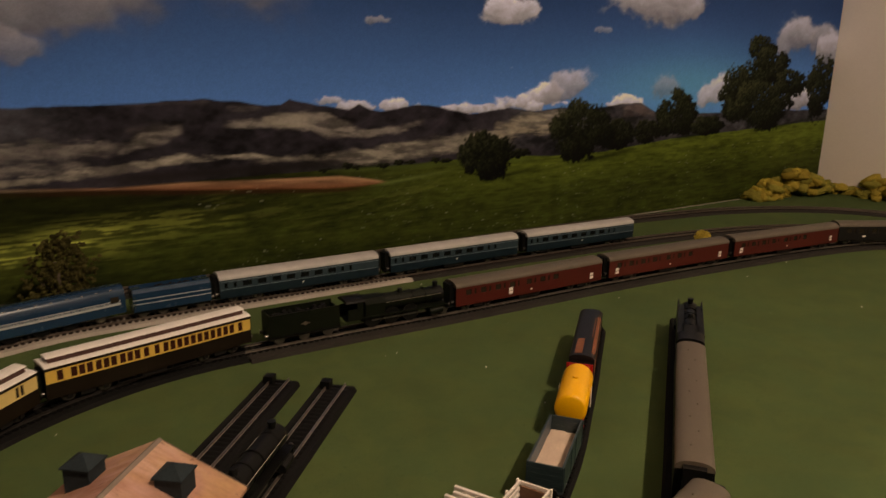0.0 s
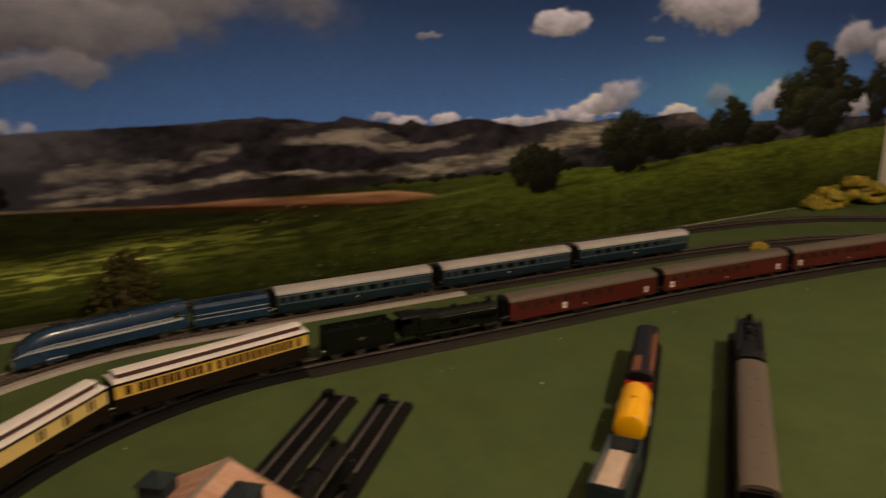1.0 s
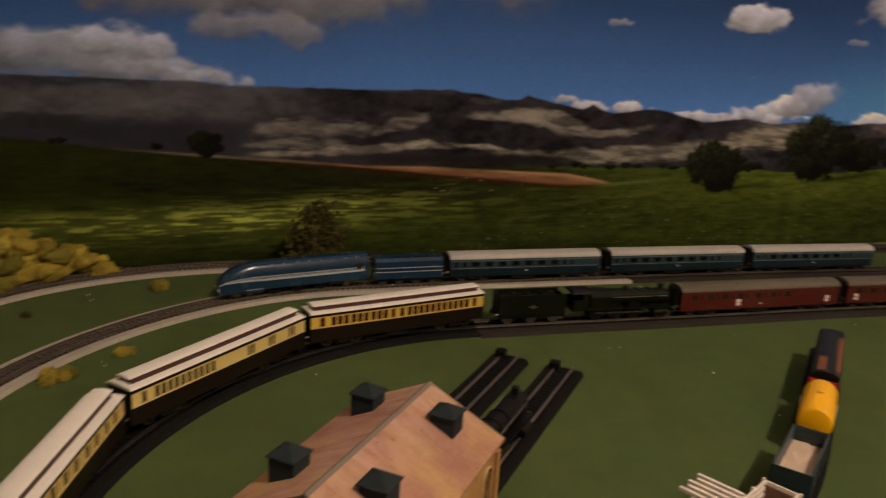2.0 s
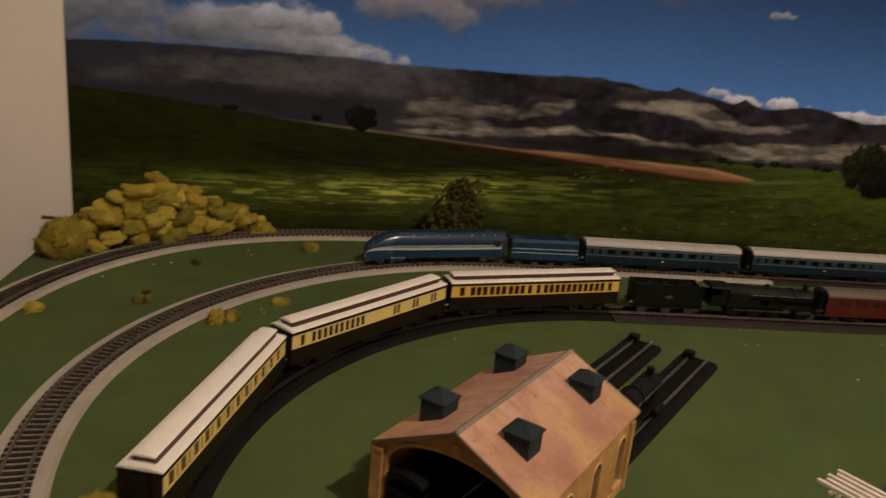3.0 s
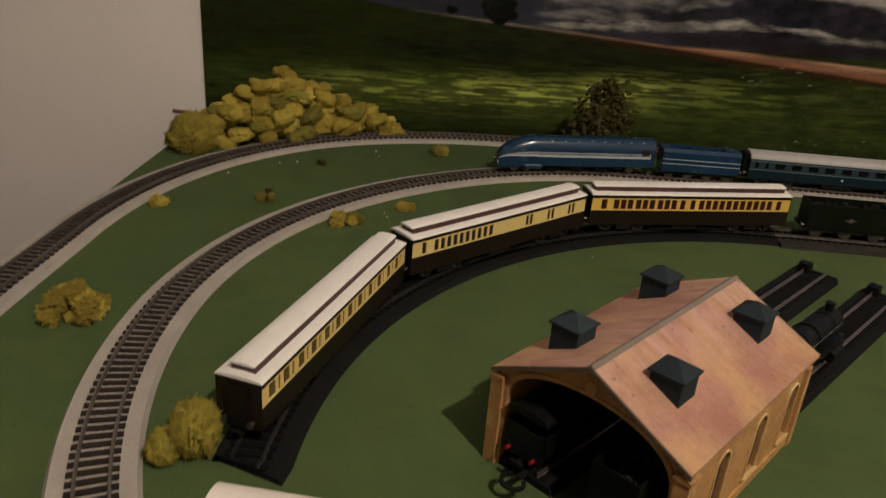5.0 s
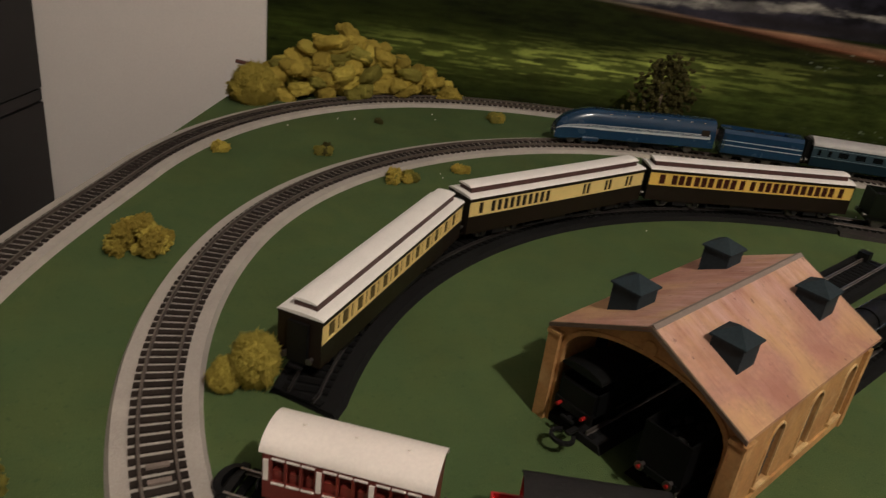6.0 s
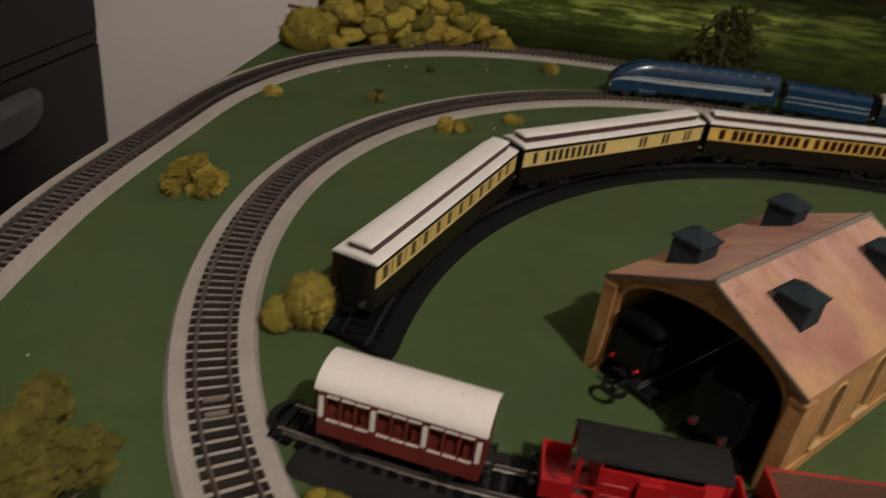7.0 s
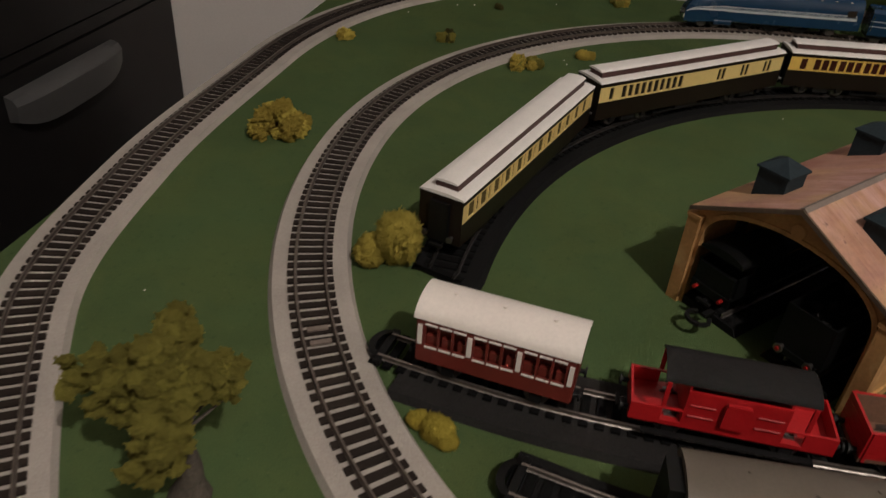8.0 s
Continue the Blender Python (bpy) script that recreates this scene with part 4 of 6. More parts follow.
def long_coach(name, label, group, m, L, lower, roof_mat, wins, upper=None, stripe=None, marks=(), roof_h=7.5):
    """A bogie corridor coach with an arched roof."""
    W = 14.6
    c = thing(name, label, "railway coach", group, m)
    for s in (1, -1):
        ww = wins if s < 0 else [(-b, -a) for a, b in wins]
        if upper:
            part("lower_side", new_box(-L, L, *sorted((s * W, s * (W - 1.2))), 8.0, 20.0), lower, c)
            side_wall(c, "upper_side", s * W, -L, L, 20.0, 33.0, ww, 21.8, 28.6, upper, glazing="coach_glass")
        else:
            side_wall(c, "side", s * W, -L, L, 8.0, 33.0, ww, 21.5, 29.0, lower)
        if stripe:
            for z in (19.4, 30.0):
                part("lining", new_box(-L, L, min(s * W, s * (W + 0.22)), max(s * W, s * (W + 0.22)), z, z + 0.6), stripe, c, "pale lining")
        for a, b, z0, z1 in marks:
            xs = (a, b) if s < 0 else (-b, -a)
            part("marking", new_box(*xs, min(s * W, s * (W + 0.25)), max(s * W, s * (W + 0.25)), z0, z1), "ivory", c, "small white marking")
    for d in (1, -1):
        part("end_panel", new_box(min(d * L, d * (L - 1.5)), max(d * L, d * (L - 1.5)), -W + 1.25, W - 1.25, 8, 33), "black", c)
        part("gangway", new_box(min(d * L, d * (L + 6.5)), max(d * L, d * (L + 6.5)), -8.5, 8.5, 9, 37), "black", c, "black corridor gangway", bevel=0.6)
        buffers(c, d * L, d)
        coupling(c, d * (L - 2), d)
        bogie(c, d * (L - 36))
    part("roof", prism(bmesh.new(), arc_roof(W + 0.4, 33.0, roof_h, 16, 0.2, 0.8), -L - 0.5, L + 0.5), roof_mat, c, smooth=0.6)
    for k in range(-4, 5):
        vent = cyl(bmesh.new(), (k * L / 5, 3.2 * (-1) ** k, 33 + roof_h - 0.8), (k * L / 5, 3.2 * (-1) ** k, 33 + roof_h + 0.5), 0.8, 8)
        part("roof_vent", vent, roof_mat, c)
    part("underframe", new_box(-L + 2, L - 2, -11.5, 11.5, 6.6, 8.6), "under", c)
    part("battery_box", new_box(-22, 14, -12.4, 12.4, 2.6, 7.4), "under", c, bevel=0.4)
    return c


MAR_WINS = grouped(-110, [9, 3, -3, 9, 3, -3, 9, 3, -3, 9, 3, -8, 9, 3, -3, 9, 3, -3, 9], 4.2)
g2 = INNER.near(264, 702)
for k in range(3):
    long_coach("maroon_coach", "maroon model coach with brown-grey roof in a parked train", "maroon coaches", INNER.seat(g2 + 127 + 266 * k, 90), 125, "maroon", "brown_roof",
               [w for w in MAR_WINS if w[1] < 121], marks=((-41, -34.5, 12.5, 16.5) if k == 0 else (-113, -106.5, 12.5, 16.5), (-41, -34.5, 17.3, 21.3) if k == 0 else (-113, -106.5, 17.3, 21.3), (-4, -1, 13, 15), (103, 109, 12.5, 16.5), (103, 109, 17.3, 21.3)))
long_coach("dark_coach", "dark grey-green model coach at the end of the parked train", "maroon coaches", INNER.seat(g2 + 127 + 266 * 3, 90), 125, "black_furn", "brown_roof", MAR_WINS[:12], marks=((-80, -74, 14, 17),))


# ---- green steam locomotive with tender ----
def steam_loco(name, label, m, body, L=66, tender=True, lamps=False, chimney=True, group="steam locomotives", tanks=False):
    c = thing(name, label, "steam locomotive", group, m)
    part("running_plate", new_box(-L, L, -13.4, 13.4, 13.6, 15.0), body, c, bevel=0.3)
    boiler = bmesh.new()
    cyl(boiler, (-18, 0, 27), (L - 18, 0, 26.4), 10.6, 24, 9.6)
    part("boiler", boiler, body, c, smooth=0.6)
    bands = bmesh.new()
    for x in (-14, 4, 22, 40):
        cyl(bands, (x, 0, 26.8), (x + 0.8, 0, 26.8), 10.9, 24)
    part("boiler_band", bands, "black", c, smooth=0.6)
    smoke = bmesh.new()
    cyl(smoke, (L - 20, 0, 26.2), (L - 4, 0, 26.2), 10.2, 24)
    part("smokebox", smoke, "black", c, smooth=0.6)
    door = bmesh.new()
    cyl(door, (L - 4, 0, 26.2), (L - 2.4, 0, 26.2), 8.2, 20, 5.5)
    part("smokebox_door", door, "grey_roof" if lamps else "black", c, smooth=0.6)
    fire = prism(bmesh.new(), [(-10.4, 15), (10.4, 15), (11, 30), (8.5, 37), (-8.5, 37), (-11, 30)], -44, -18)
    part("firebox", fire, body, c, bevel=0.8)
    cab = bmesh.new()
    for s in (1, -1):
        box(cab, -L + 2, -L + 22, s * 13 - 0.6, s * 13 + 0.6, 15, 28)
        box(cab, -L + 14, -L + 22, s * 13 - 0.6, s * 13 + 0.6, 28, 36)
    box(cab, -L + 20.5, -L + 22, -12.3, 12.3, 15, 36)
    cabp = part("cab", cab, body, c)
    part("cab_roof", prism(bmesh.new(), arc_roof(14, 36, 4.4, 12, 0.6), -L, -L + 24), "black", cabp, smooth=0.6)
    if chimney:
        ch = bmesh.new()
        cyl(ch, (L - 12, 0, 35), (L - 12, 0, 41.5), 2.8, 16, 3.3)
        cyl(ch, (L - 12, 0, 41.2), (L - 12, 0, 42.4), 3.6, 16)
        part("chimney", ch, "black", c, smooth=0.6)
    if tanks:
        for s in (1, -1):
            part("side_tank", new_box(-L + 22.5, L - 22, *sorted((s * 7.0, s * 14.4)), 15.05, 37), body, c, bevel=0.6)
            part("smoke_deflector", new_box(L - 34, L - 4, *sorted((s * 12.6, s * 14.2)), 15.05, 37.5), body, c, bevel=0.4)
    dome = bmesh.new()
    cyl(dome, (8, 0, 36), (8, 0, 41), 4.0, 16, 2.6)
    part("dome", dome, body, c, smooth=0.6)
    for s in (1, -1):
        cylr = bmesh.new()
        cyl(cylr, (L - 26, s * 12.6, 8), (L - 8, s * 12.6, 9), 4.3, 14)
        part("cylinder", cylr, body, c, smooth=0.6)
        for x in (-34, -8, 18):
            w = bmesh.new()
            cyl(w, (x, s * 7.6, 11.2), (x, s * 9.8, 11.2), 11.2, 28)
            cyl(w, (x, s * 9.7, 11.2), (x, s * 10.4, 11.2), 2.4, 10)
            part("driving_wheel", w, "black", c, smooth=0.6)
        rod = new_box(-36, 40, min(s * 10.6, s * 11.4), max(s * 10.6, s * 11.4), 8.6, 10.2)
        part("connecting_rod", rod, "steel", c)
        hr = bmesh.new()
        cyl(hr, (-16, s * 10.9, 29), (L - 8, s * 10.3, 29), 0.4, 6)
        part("handrail", hr, "bright", c)
    for x in (L - 16, L - 3):
        wheelset(c, x, 5.4)
    part("buffer_beam", new_box(L - 1, L + 1, -13, 13, 9, 15), "red" if lamps else "black", c, bevel=0.3)
    buffers(c, L + 1, 1, 12)
    if lamps:
        part("rear_beam", new_box(-L - 1, -L + 1, -13, 13, 9, 14.5), "black", c, bevel=0.3)
        part("bunker", new_box(-L, -L + 3, -12, 12, 15, 27), body, c, bevel=0.4)
        for s in (1, -1):
            lens = bmesh.new()
            cyl(lens, (-L - 1, s * 8.6, 12), (-L - 4.2, s * 8.6, 12), 1.1, 12)
            part("tail_lamp", lens, "lamp_red", c, "small red lamp", smooth=0.6)
        coupling(c, -L + 2, -1)
        hook = bmesh.new()
        n = 14
        secs = []
        for i in range(n + 1):
            a = -2.5 + 5.0 * i / n
            secs.append([(-L - 14 - (4.5 + d) * math.cos(a), -6 + (5.5 + d) * math.sin(a), z) for d, z in ((0, 2.5), (2.2, 2.5), (2.2, 4.5), (0, 4.5))])
        loft(hook, secs)
        box(hook, -L - 10, -L - 2, -7.6, -4.4, 2.6, 4.4)
        part("coupling_loop", hook, "under", c, "large black coupling loop", bevel=0.3)
        rear = bmesh.new()
        for s in (1, -1):
            cyl(rear, (-L + 20.2, s * 7, 31), (-L + 19.6, s * 7, 31), 2.2, 12)
        part("cab_window", rear, "bright", c)
    return c


COAL = [to_mesh(blob(bmesh.new(), (0, 0, 0), 1.0, k, 1, 0.4), "coal_lump", "coal") for k in range(5)]


def coal_load(parent, count, xs, half, zs, rs):
    """Loose lumps of coal heaped in a tender."""
    for k in range(count):
        p = Vector((random.uniform(*xs), random.uniform(-half, half), random.uniform(*zs))) * 0.001
        piece("coal_lump", COAL[k % 5], parent, Matrix.Translation(p) @ Euler((k * 1.3, k * 0.7, k * 2.1)).to_matrix().to_4x4() @ Matrix.Scale(random.uniform(*rs), 4))


def tender(label, m, body, L=46, coal=True, mark=True, lamps=False):
    c = thing("tender", label, "locomotive tender", "steam locomotives", m)
    prof = [(-13.6, 12), (13.6, 12), (13.6, 37), (12.4, 37), (12.4, 28), (-12.4, 28), (-12.4, 37), (-13.6, 37)]
    part("tank", prism(bmesh.new(), prof, -L, L), body, c)
    part("rear_plate", new_box(-L, -L + 1.2, -12.35, 12.35, 28.05, 37), body, c)
    part("front_plate", new_box(L - 1.2, L, -12.35, 12.35, 28.05, 34), body, c)
    if coal:
        coal_load(c, 44, (-L + 8, L - 6), 9, (29, 33), (2.2, 4))
    part("frame", new_box(-L - 1, L + 1, -12, 12, 8, 12), "black", c, bevel=0.3)
    for x in (-30, 0, 30):
        wheelset(c, x, 6.6)
    if mark:
        for s in (1, -1):
            e = bmesh.new()
            cyl(e, (0, s * 13.55, 22), (0, s * 13.9, 22), 2.4, 14)
            box(e, -5.5, 5.5, min(s * 13.55, s * 13.8), max(s * 13.55, s * 13.8), 21.3, 22.5)
            part("emblem", e, "brown_roof", c, "small pale emblem")
    buffers(c, -L, -1, 12)
    if lamps:
        for s in (1, -1):
            lens = bmesh.new()
            cyl(lens, (-L - 4.3, s * 8.6, 12), (-L - 5.2, s * 8.6, 12), 1.1, 12)
            part("tail_lamp", lens, "lamp_red", c, "small red lamp", smooth=0.6)
    return c


ga = INNER.near(20, 711)
tender("dark green locomotive tender with coal parked behind cream coaches", INNER.seat(ga + 44, 30), "green", L=43)
steam_loco("green_locomotive", "dark green steam locomotive parked between coaches", INNER.seat(ga + 166, 40), "green", L=70)


# ---- blue streamlined express ----
def ring(x, w, z0, h, n=24, low=4.0):
    """A casing section: near-upright sides over a skirt, round top."""
    pts = [(x, w, low)]
    for i in range(n + 1):
        a = math.pi * i / n
        cx, sz = math.cos(a), math.sin(a)
        pts.append((x, w * math.copysign(abs(cx) ** 0.62, cx), z0 + h * sz**0.85))
    pts.append((x, -w, low))
    return pts


def casing_at(u):
    """Half width, spring height, rise and skirt of the casing at u from tail 0 to nose 1."""
    if u < 0.78:
        return 14.6, 20.0, 22.5, 9.0
    k = (u - 0.78) / 0.22
    drop = math.sqrt(max(0.0, 1 - k**2.2))
    return 14.6 * (1 - 0.30 * k**3.0), 20.0 - 5.5 * k, max(1.2, 22.5 * drop), 9.0 - 4.0 * k


def surface(u, a, lift=0.25, L=99.0):
    w, z0, h, _ = casing_at(u)
    cx, sz = math.cos(a), math.sin(a)
    return (-L + 2 * L * u, (w + lift) * math.copysign(abs(cx) ** 0.62, cx), z0 + (h + lift) * max(0, sz) ** 0.85)


def streamliner(m):
    L = 99.0
    c = thing("streamlined_locomotive", "glossy blue streamlined steam locomotive with silver speed lines", "steam locomotive", "blue express train", m)
    us = [i / 40 for i in range(34)] + [0.84 + 0.16 * math.sin(math.pi / 2 * i / 16) for i in range(1, 17)]
    secs = []
    for u in us:
        w, z0, h, low = casing_at(u)
        secs.append(ring(-L + 2 * L * u, w, z0, h, 24, low))
    part("casing", loft(bmesh.new(), secs), "blue", c, smooth=0.9)
    for s in (0, 1):
        for a0, wd in ((0.0, 0.075), (0.095, 0.013), (0.13, 0.013), (0.17, 0.035)):
            strip = bmesh.new()
            rows = []
            for i in range(60):
                u = 0.03 + 0.965 * i / 59
                bend = max(0.0, (u - 0.74) / 0.26)
                ac = a0 + 0.25 * bend**1.6 * (1 - a0)
                rows.append([surface(u, (math.pi - a) if s else a, li, L) for a, li in ((ac, 0.06), (ac, 0.32), (ac + wd, 0.32), (ac + wd, 0.06))])
            part("speed_line", loft(strip, rows), "silver", c, "silver speed line")
    for s in (1, -1):
        for k in range(8):
            kn = bmesh.new()
            p = surface(0.08 + 0.085 * k, math.pi / 2 - s * 0.62, 0.0, L)
            cyl(kn, (p[0] - 1.6, p[1], p[2]), (p[0] + 1.6, p[1], p[2] + 0.2), 0.55, 8)
            part("handrail_knob", kn, "bright", c)
        win = new_box(-L + 8, -L + 18, min(s * 14.2, s * 14.9), max(s * 14.2, s * 14.9), 24, 31)
        part("cab_window", win, "glass", c)
        for x in (-34, -2, 30):
            w = bmesh.new()
            cyl(w, (x, s * 7.6, 11.8), (x, s * 9.8, 11.8), 11.8, 28)
            cyl(w, (x, s * 9.7, 11.8), (x, s * 10.8, 11.8), 2.6, 10)
            part("driving_wheel", w, "black", c, smooth=0.6)
        part("connecting_rod", new_box(-36, 52, min(s * 11.0, s * 11.8), max(s * 11.0, s * 11.8), 7.6, 9.2), "steel", c)
        cy = bmesh.new()
        cyl(cy, (46, s * 11.5, 7.5), (66, s * 11.5, 7.5), 4.2, 14)
        part("cylinder", cy, "blue", c, smooth=0.6)
    chim = bmesh.new()
    for x in (44, 50):
        cyl(chim, (x, 0, 41.5), (x, 0, 43.3), 2.2, 14)
    part("chimney", chim, "black", c)
    part("cab_backhead", new_box(-L - 0.6, -L - 0.05, -12, 12, 10, 38), "black", c)
    for x in (62, 78, -70):
        wheelset(c, x, 5.6)
    part("frame", new_box(-L + 2, L - 10, -6, 6, 6, 14), "black", c)
    part("nose_valance", new_box(L - 22, L - 5, -9, 9, 3.2, 8), "blue", c, bevel=1.5)
    buffers(c, L - 3, 1, 10.5, metal="bright")
    coupling(c, L - 8, 1)
    for s in (1, -1):
        lamp = bmesh.new()
        cyl(lamp, (L - 2.5, s * 5, 14.5), (L - 1, s * 5, 14.5), 1.1, 10)
        part("lamp_bracket", lamp, "bright", c)
    return c


def streamlined_tender(m):
    L = 48.0
    c = thing("streamlined_tender", "blue streamlined tender with silver lines and coal", "locomotive tender", "blue express train", m)
    prof = [(14.2, 9), (14.6, 24), (13.8, 33), (10.5, 37), (8.6, 37.5), (8.4, 32), (-8.4, 32), (-8.6, 37.5), (-10.5, 37), (-13.8, 33), (-14.6, 24), (-14.2, 9)]
    part("tank", prism(bmesh.new(), prof, -L, L), "blue", c, smooth=0.5)
    part("front_plate", new_box(L - 12, L + 0.3, -8.3, 8.3, 31, 36), "blue", c, bevel=0.6)
    part("rear_plate", new_box(-L - 0.3, -L + 18, -8.3, 8.3, 31, 37), "blue", c, bevel=0.6)
    coal_load(c, 50, (-L + 22, L - 16), 6, (31, 34), (1.8, 3.2))
    for s in (1, -1):
        for z, e in ((18.6, 14.42), (24.2, 14.62)):
            part("speed_line", new_box(-L, L, min(s * (e - 0.3), s * (e + 0.3)), max(s * (e - 0.3), s * (e + 0.3)), z, z + 0.8), "silver", c, "silver speed line")
        rail_ = bmesh.new()
        cyl(rail_, (L - 2, s * 14.9, 14), (L - 2, s * 14.9, 30), 0.4, 6)
        part("handrail", rail_, "bright", c)
    part("frame", new_box(-L + 1, L - 1, -12, 12, 5.5, 9), "black", c)
    for x in (-36, -12, 12, 36):
        wheelset(c, x, 6.2)
    buffers(c, -L, -1, 12)
    return c


NOSE = MIDDLE.near(-296, 846)
streamliner(MIDDLE.seat(NOSE + 100, 45, back=True))
streamlined_tender(MIDDLE.seat(NOSE + 256, 28, back=True))
BLUE_WINS = grouped(-109, [4, 4, 12, 12, 12, 12, 12, 12, 12, 4, 4], 8.2)
for k in range(3):
    long_coach("blue_coach", "blue model coach with pale lining and grey roof behind the locomotive", "blue express train", MIDDLE.seat(NOSE + 431.5 + 251 * k, 80), 115.5, "coach_blue", "grey_roof",
               [w for w in BLUE_WINS if w[1] < 112], upper="coach_upper", stripe="pale_line", marks=((-2, 0.5, 14, 16),))


# ---- wagons on the front siding ----
def four_wheels(c, base, r=6.0):
    for x in (-base, base):
        wheelset(c, x, r)
    for s in (1, -1):
        for x in (-base, base):
            part("axle_box", new_box(x - 3, x + 3, s * 10.8 - 1, s * 10.8 + 1, 3, 9.6), "under", c, bevel=0.3)


def small_coach(m):
    L, W = 38.0, 13.4
    c = thing("four_wheel_coach", "short crimson four-wheel coach with white roof and window frames", "railway coach", "goods and short stock", m)
    pane_w = 5.7
    wins = [(-L + 4.4 + k * (pane_w + 1.3) + (k // 3) * 2.9, -L + 4.4 + k * (pane_w + 1.3) + (k // 3) * 2.9 + pane_w) for k in range(9)]
    for s in (1, -1):
        ww = wins if s < 0 else [(-b, -a) for a, b in wins]
        side_wall(c, "side", s * W, -L, L, 10, 36, ww, 20.5, 32.5, "crimson", pane=False)
        for a, b in ww:
            for z in (19.2, 33.0):
                part("window_bar", new_box(a - 0.2, b + 0.2, min(s * W, s * (W + 0.5)), max(s * W, s * (W + 0.5)), z, z + 0.9), "ivory", c, "white window bar")
        for x in (-L + 1.6, sum(wins[2][1:] + wins[3][:1]) / 2 * (1 if s < 0 else -1), sum(wins[5][1:] + wins[6][:1]) / 2 * (1 if s < 0 else -1), L - 1.6):
            part("door_panel", new_box(x - 1.15, x + 1.15, min(s * W, s * (W + 0.5)), max(s * W, s * (W + 0.5)), 20.6, 32.4), "ivory", c, "white upright panel")
        for k in range(9):
            x = -L + 7 + k * 7.9
            part("seat_back", new_box(x - 2.7, x + 2.7, *sorted((s * 8.6, s * 11.6)), 12, 25.5), "crimson", c, bevel=0.8)
    for d in (1, -1):
        part("end_panel", prism(bmesh.new(), arc_roof(W - 1.25, 36, 6.8, 12, 26), d * L - 0.7, d * L + 0.7), "crimson", c)
        buffers(c, d * L, d, 12, metal="under")
        coupling(c, d * (L - 2), d)
    part("floor_pan", new_box(-L, L, -12, 12, 8.5, 10.2), "under", c)
    for y in (-8.0, 8.0):
        part("compartment_wall", new_box(-L + 2, L - 2, y - 0.4, y + 0.4, 10.3, 36), "crimson", c)
    roof = bmesh.new()
    n = 14
    outer = [((W + 1.0) * math.cos(math.pi * i / n), 36.2 + 8.2 * math.sin(math.pi * i / n)) for i in range(n + 1)]
    inner = [((W + 0.2) * math.cos(math.pi * i / n), 36.2 + 7.2 * math.sin(math.pi * i / n)) for i in range(n, -1, -1)]
    part("roof", prism(roof, outer + inner, -L - 1.5, L + 1.5), "ivory", c, "white curved roof", smooth=0.6)
    v = bmesh.new()
    for x in (-24, 0, 24):
        cyl(v, (x, 0, 44), (x, 0, 45.4), 1.0, 10)
    part("roof_vent", v, "ivory", c)
    four_wheels(c, 22)
    return c


small_coach(SIDING_P.seat(SIDING_P.near(-404, 211), 22))


def brake_van(m):
    L, W = 45.0, 12.8
    c = thing("brake_van", "bright red brake van with black roof and open end platforms", "brake van", "goods and short stock", m)
    part("floor_pan", new_box(-L, L, -W, W, 9, 11.2), "red", c, bevel=0.3)
    part("solebar", new_box(-L + 1, L - 1, -W + 1, W - 1, 7, 9), "under", c)
    for s in (1, -1):
        yy = sorted((s * W, s * (W - 1.2)))
        part("side", new_box(-22, 22, *yy, 11.2, 31), "red", c)
        for d in (1, -1):
            part("end_side", new_box(*sorted((d * 31, d * L)), *yy, 11.2, 19), "red", c)
            part("door_bar", new_box(*sorted((d * 22.05, d * 30.95)), *yy, 18.2, 19), "red", c)
            part("roof_post", new_box(*sorted((d * 30, d * 32)), *yy, 20.05, 34), "red", c)
        part("ducket", new_box(-5.5, 5.5, *sorted((s * (W + 0.02), s * (W + 2.2))), 15, 28), "red", c, "projecting side lookout", bevel=1.0)
        part("lookout_cap", new_box(-5, 5, *sorted((s * (W + 0.3), s * (W + 2.5))), 28.05, 29), "red", c)
        for z in (17.5, 24):
            hr = bmesh.new()
            cyl(hr, (-20, s * (W + 0.7), z), (-9, s * (W + 0.7), z), 0.35, 6)
            cyl(hr, (9, s * (W + 0.7), z), (20, s * (W + 0.7), z), 0.35, 6)
            part("handrail", hr, "red", c)
        part("step_board", new_box(-38, 38, *sorted((s * (W - 1), s * (W + 2.5))), 3.4, 4.2), "under", c)
    for d in (1, -1):
        part("inner_end", new_box(*sorted((d * 21, d * 22)), -W + 1.25, W - 1.25, 11.2, 34), "red", c)
        part("end_panel", new_box(*sorted((d * (L - 1.2), d * L)), -W + 1.25, W - 1.25, 11.2, 19), "red", c)
        buffers(c, d * L, d, 12, metal="under")
        coupling(c, d * (L - 2), d)
    n = 12
    outer = [((W - 0.6) * math.cos(math.pi * i / n), 34 + 4.2 * math.sin(math.pi * i / n)) for i in range(n + 1)]
    inner = [((W - 1.4) * math.cos(math.pi * i / n), 34 + 3.4 * math.sin(math.pi * i / n)) for i in range(n, -1, -1)]
    part("roof", prism(bmesh.new(), outer + inner, -33, 33), "felt", c, "matt black curved roof", smooth=0.6)
    four_wheels(c, 26)
    return c


brake_van(SIDING_P.seat(SIDING_P.near(-295, 207), 26))


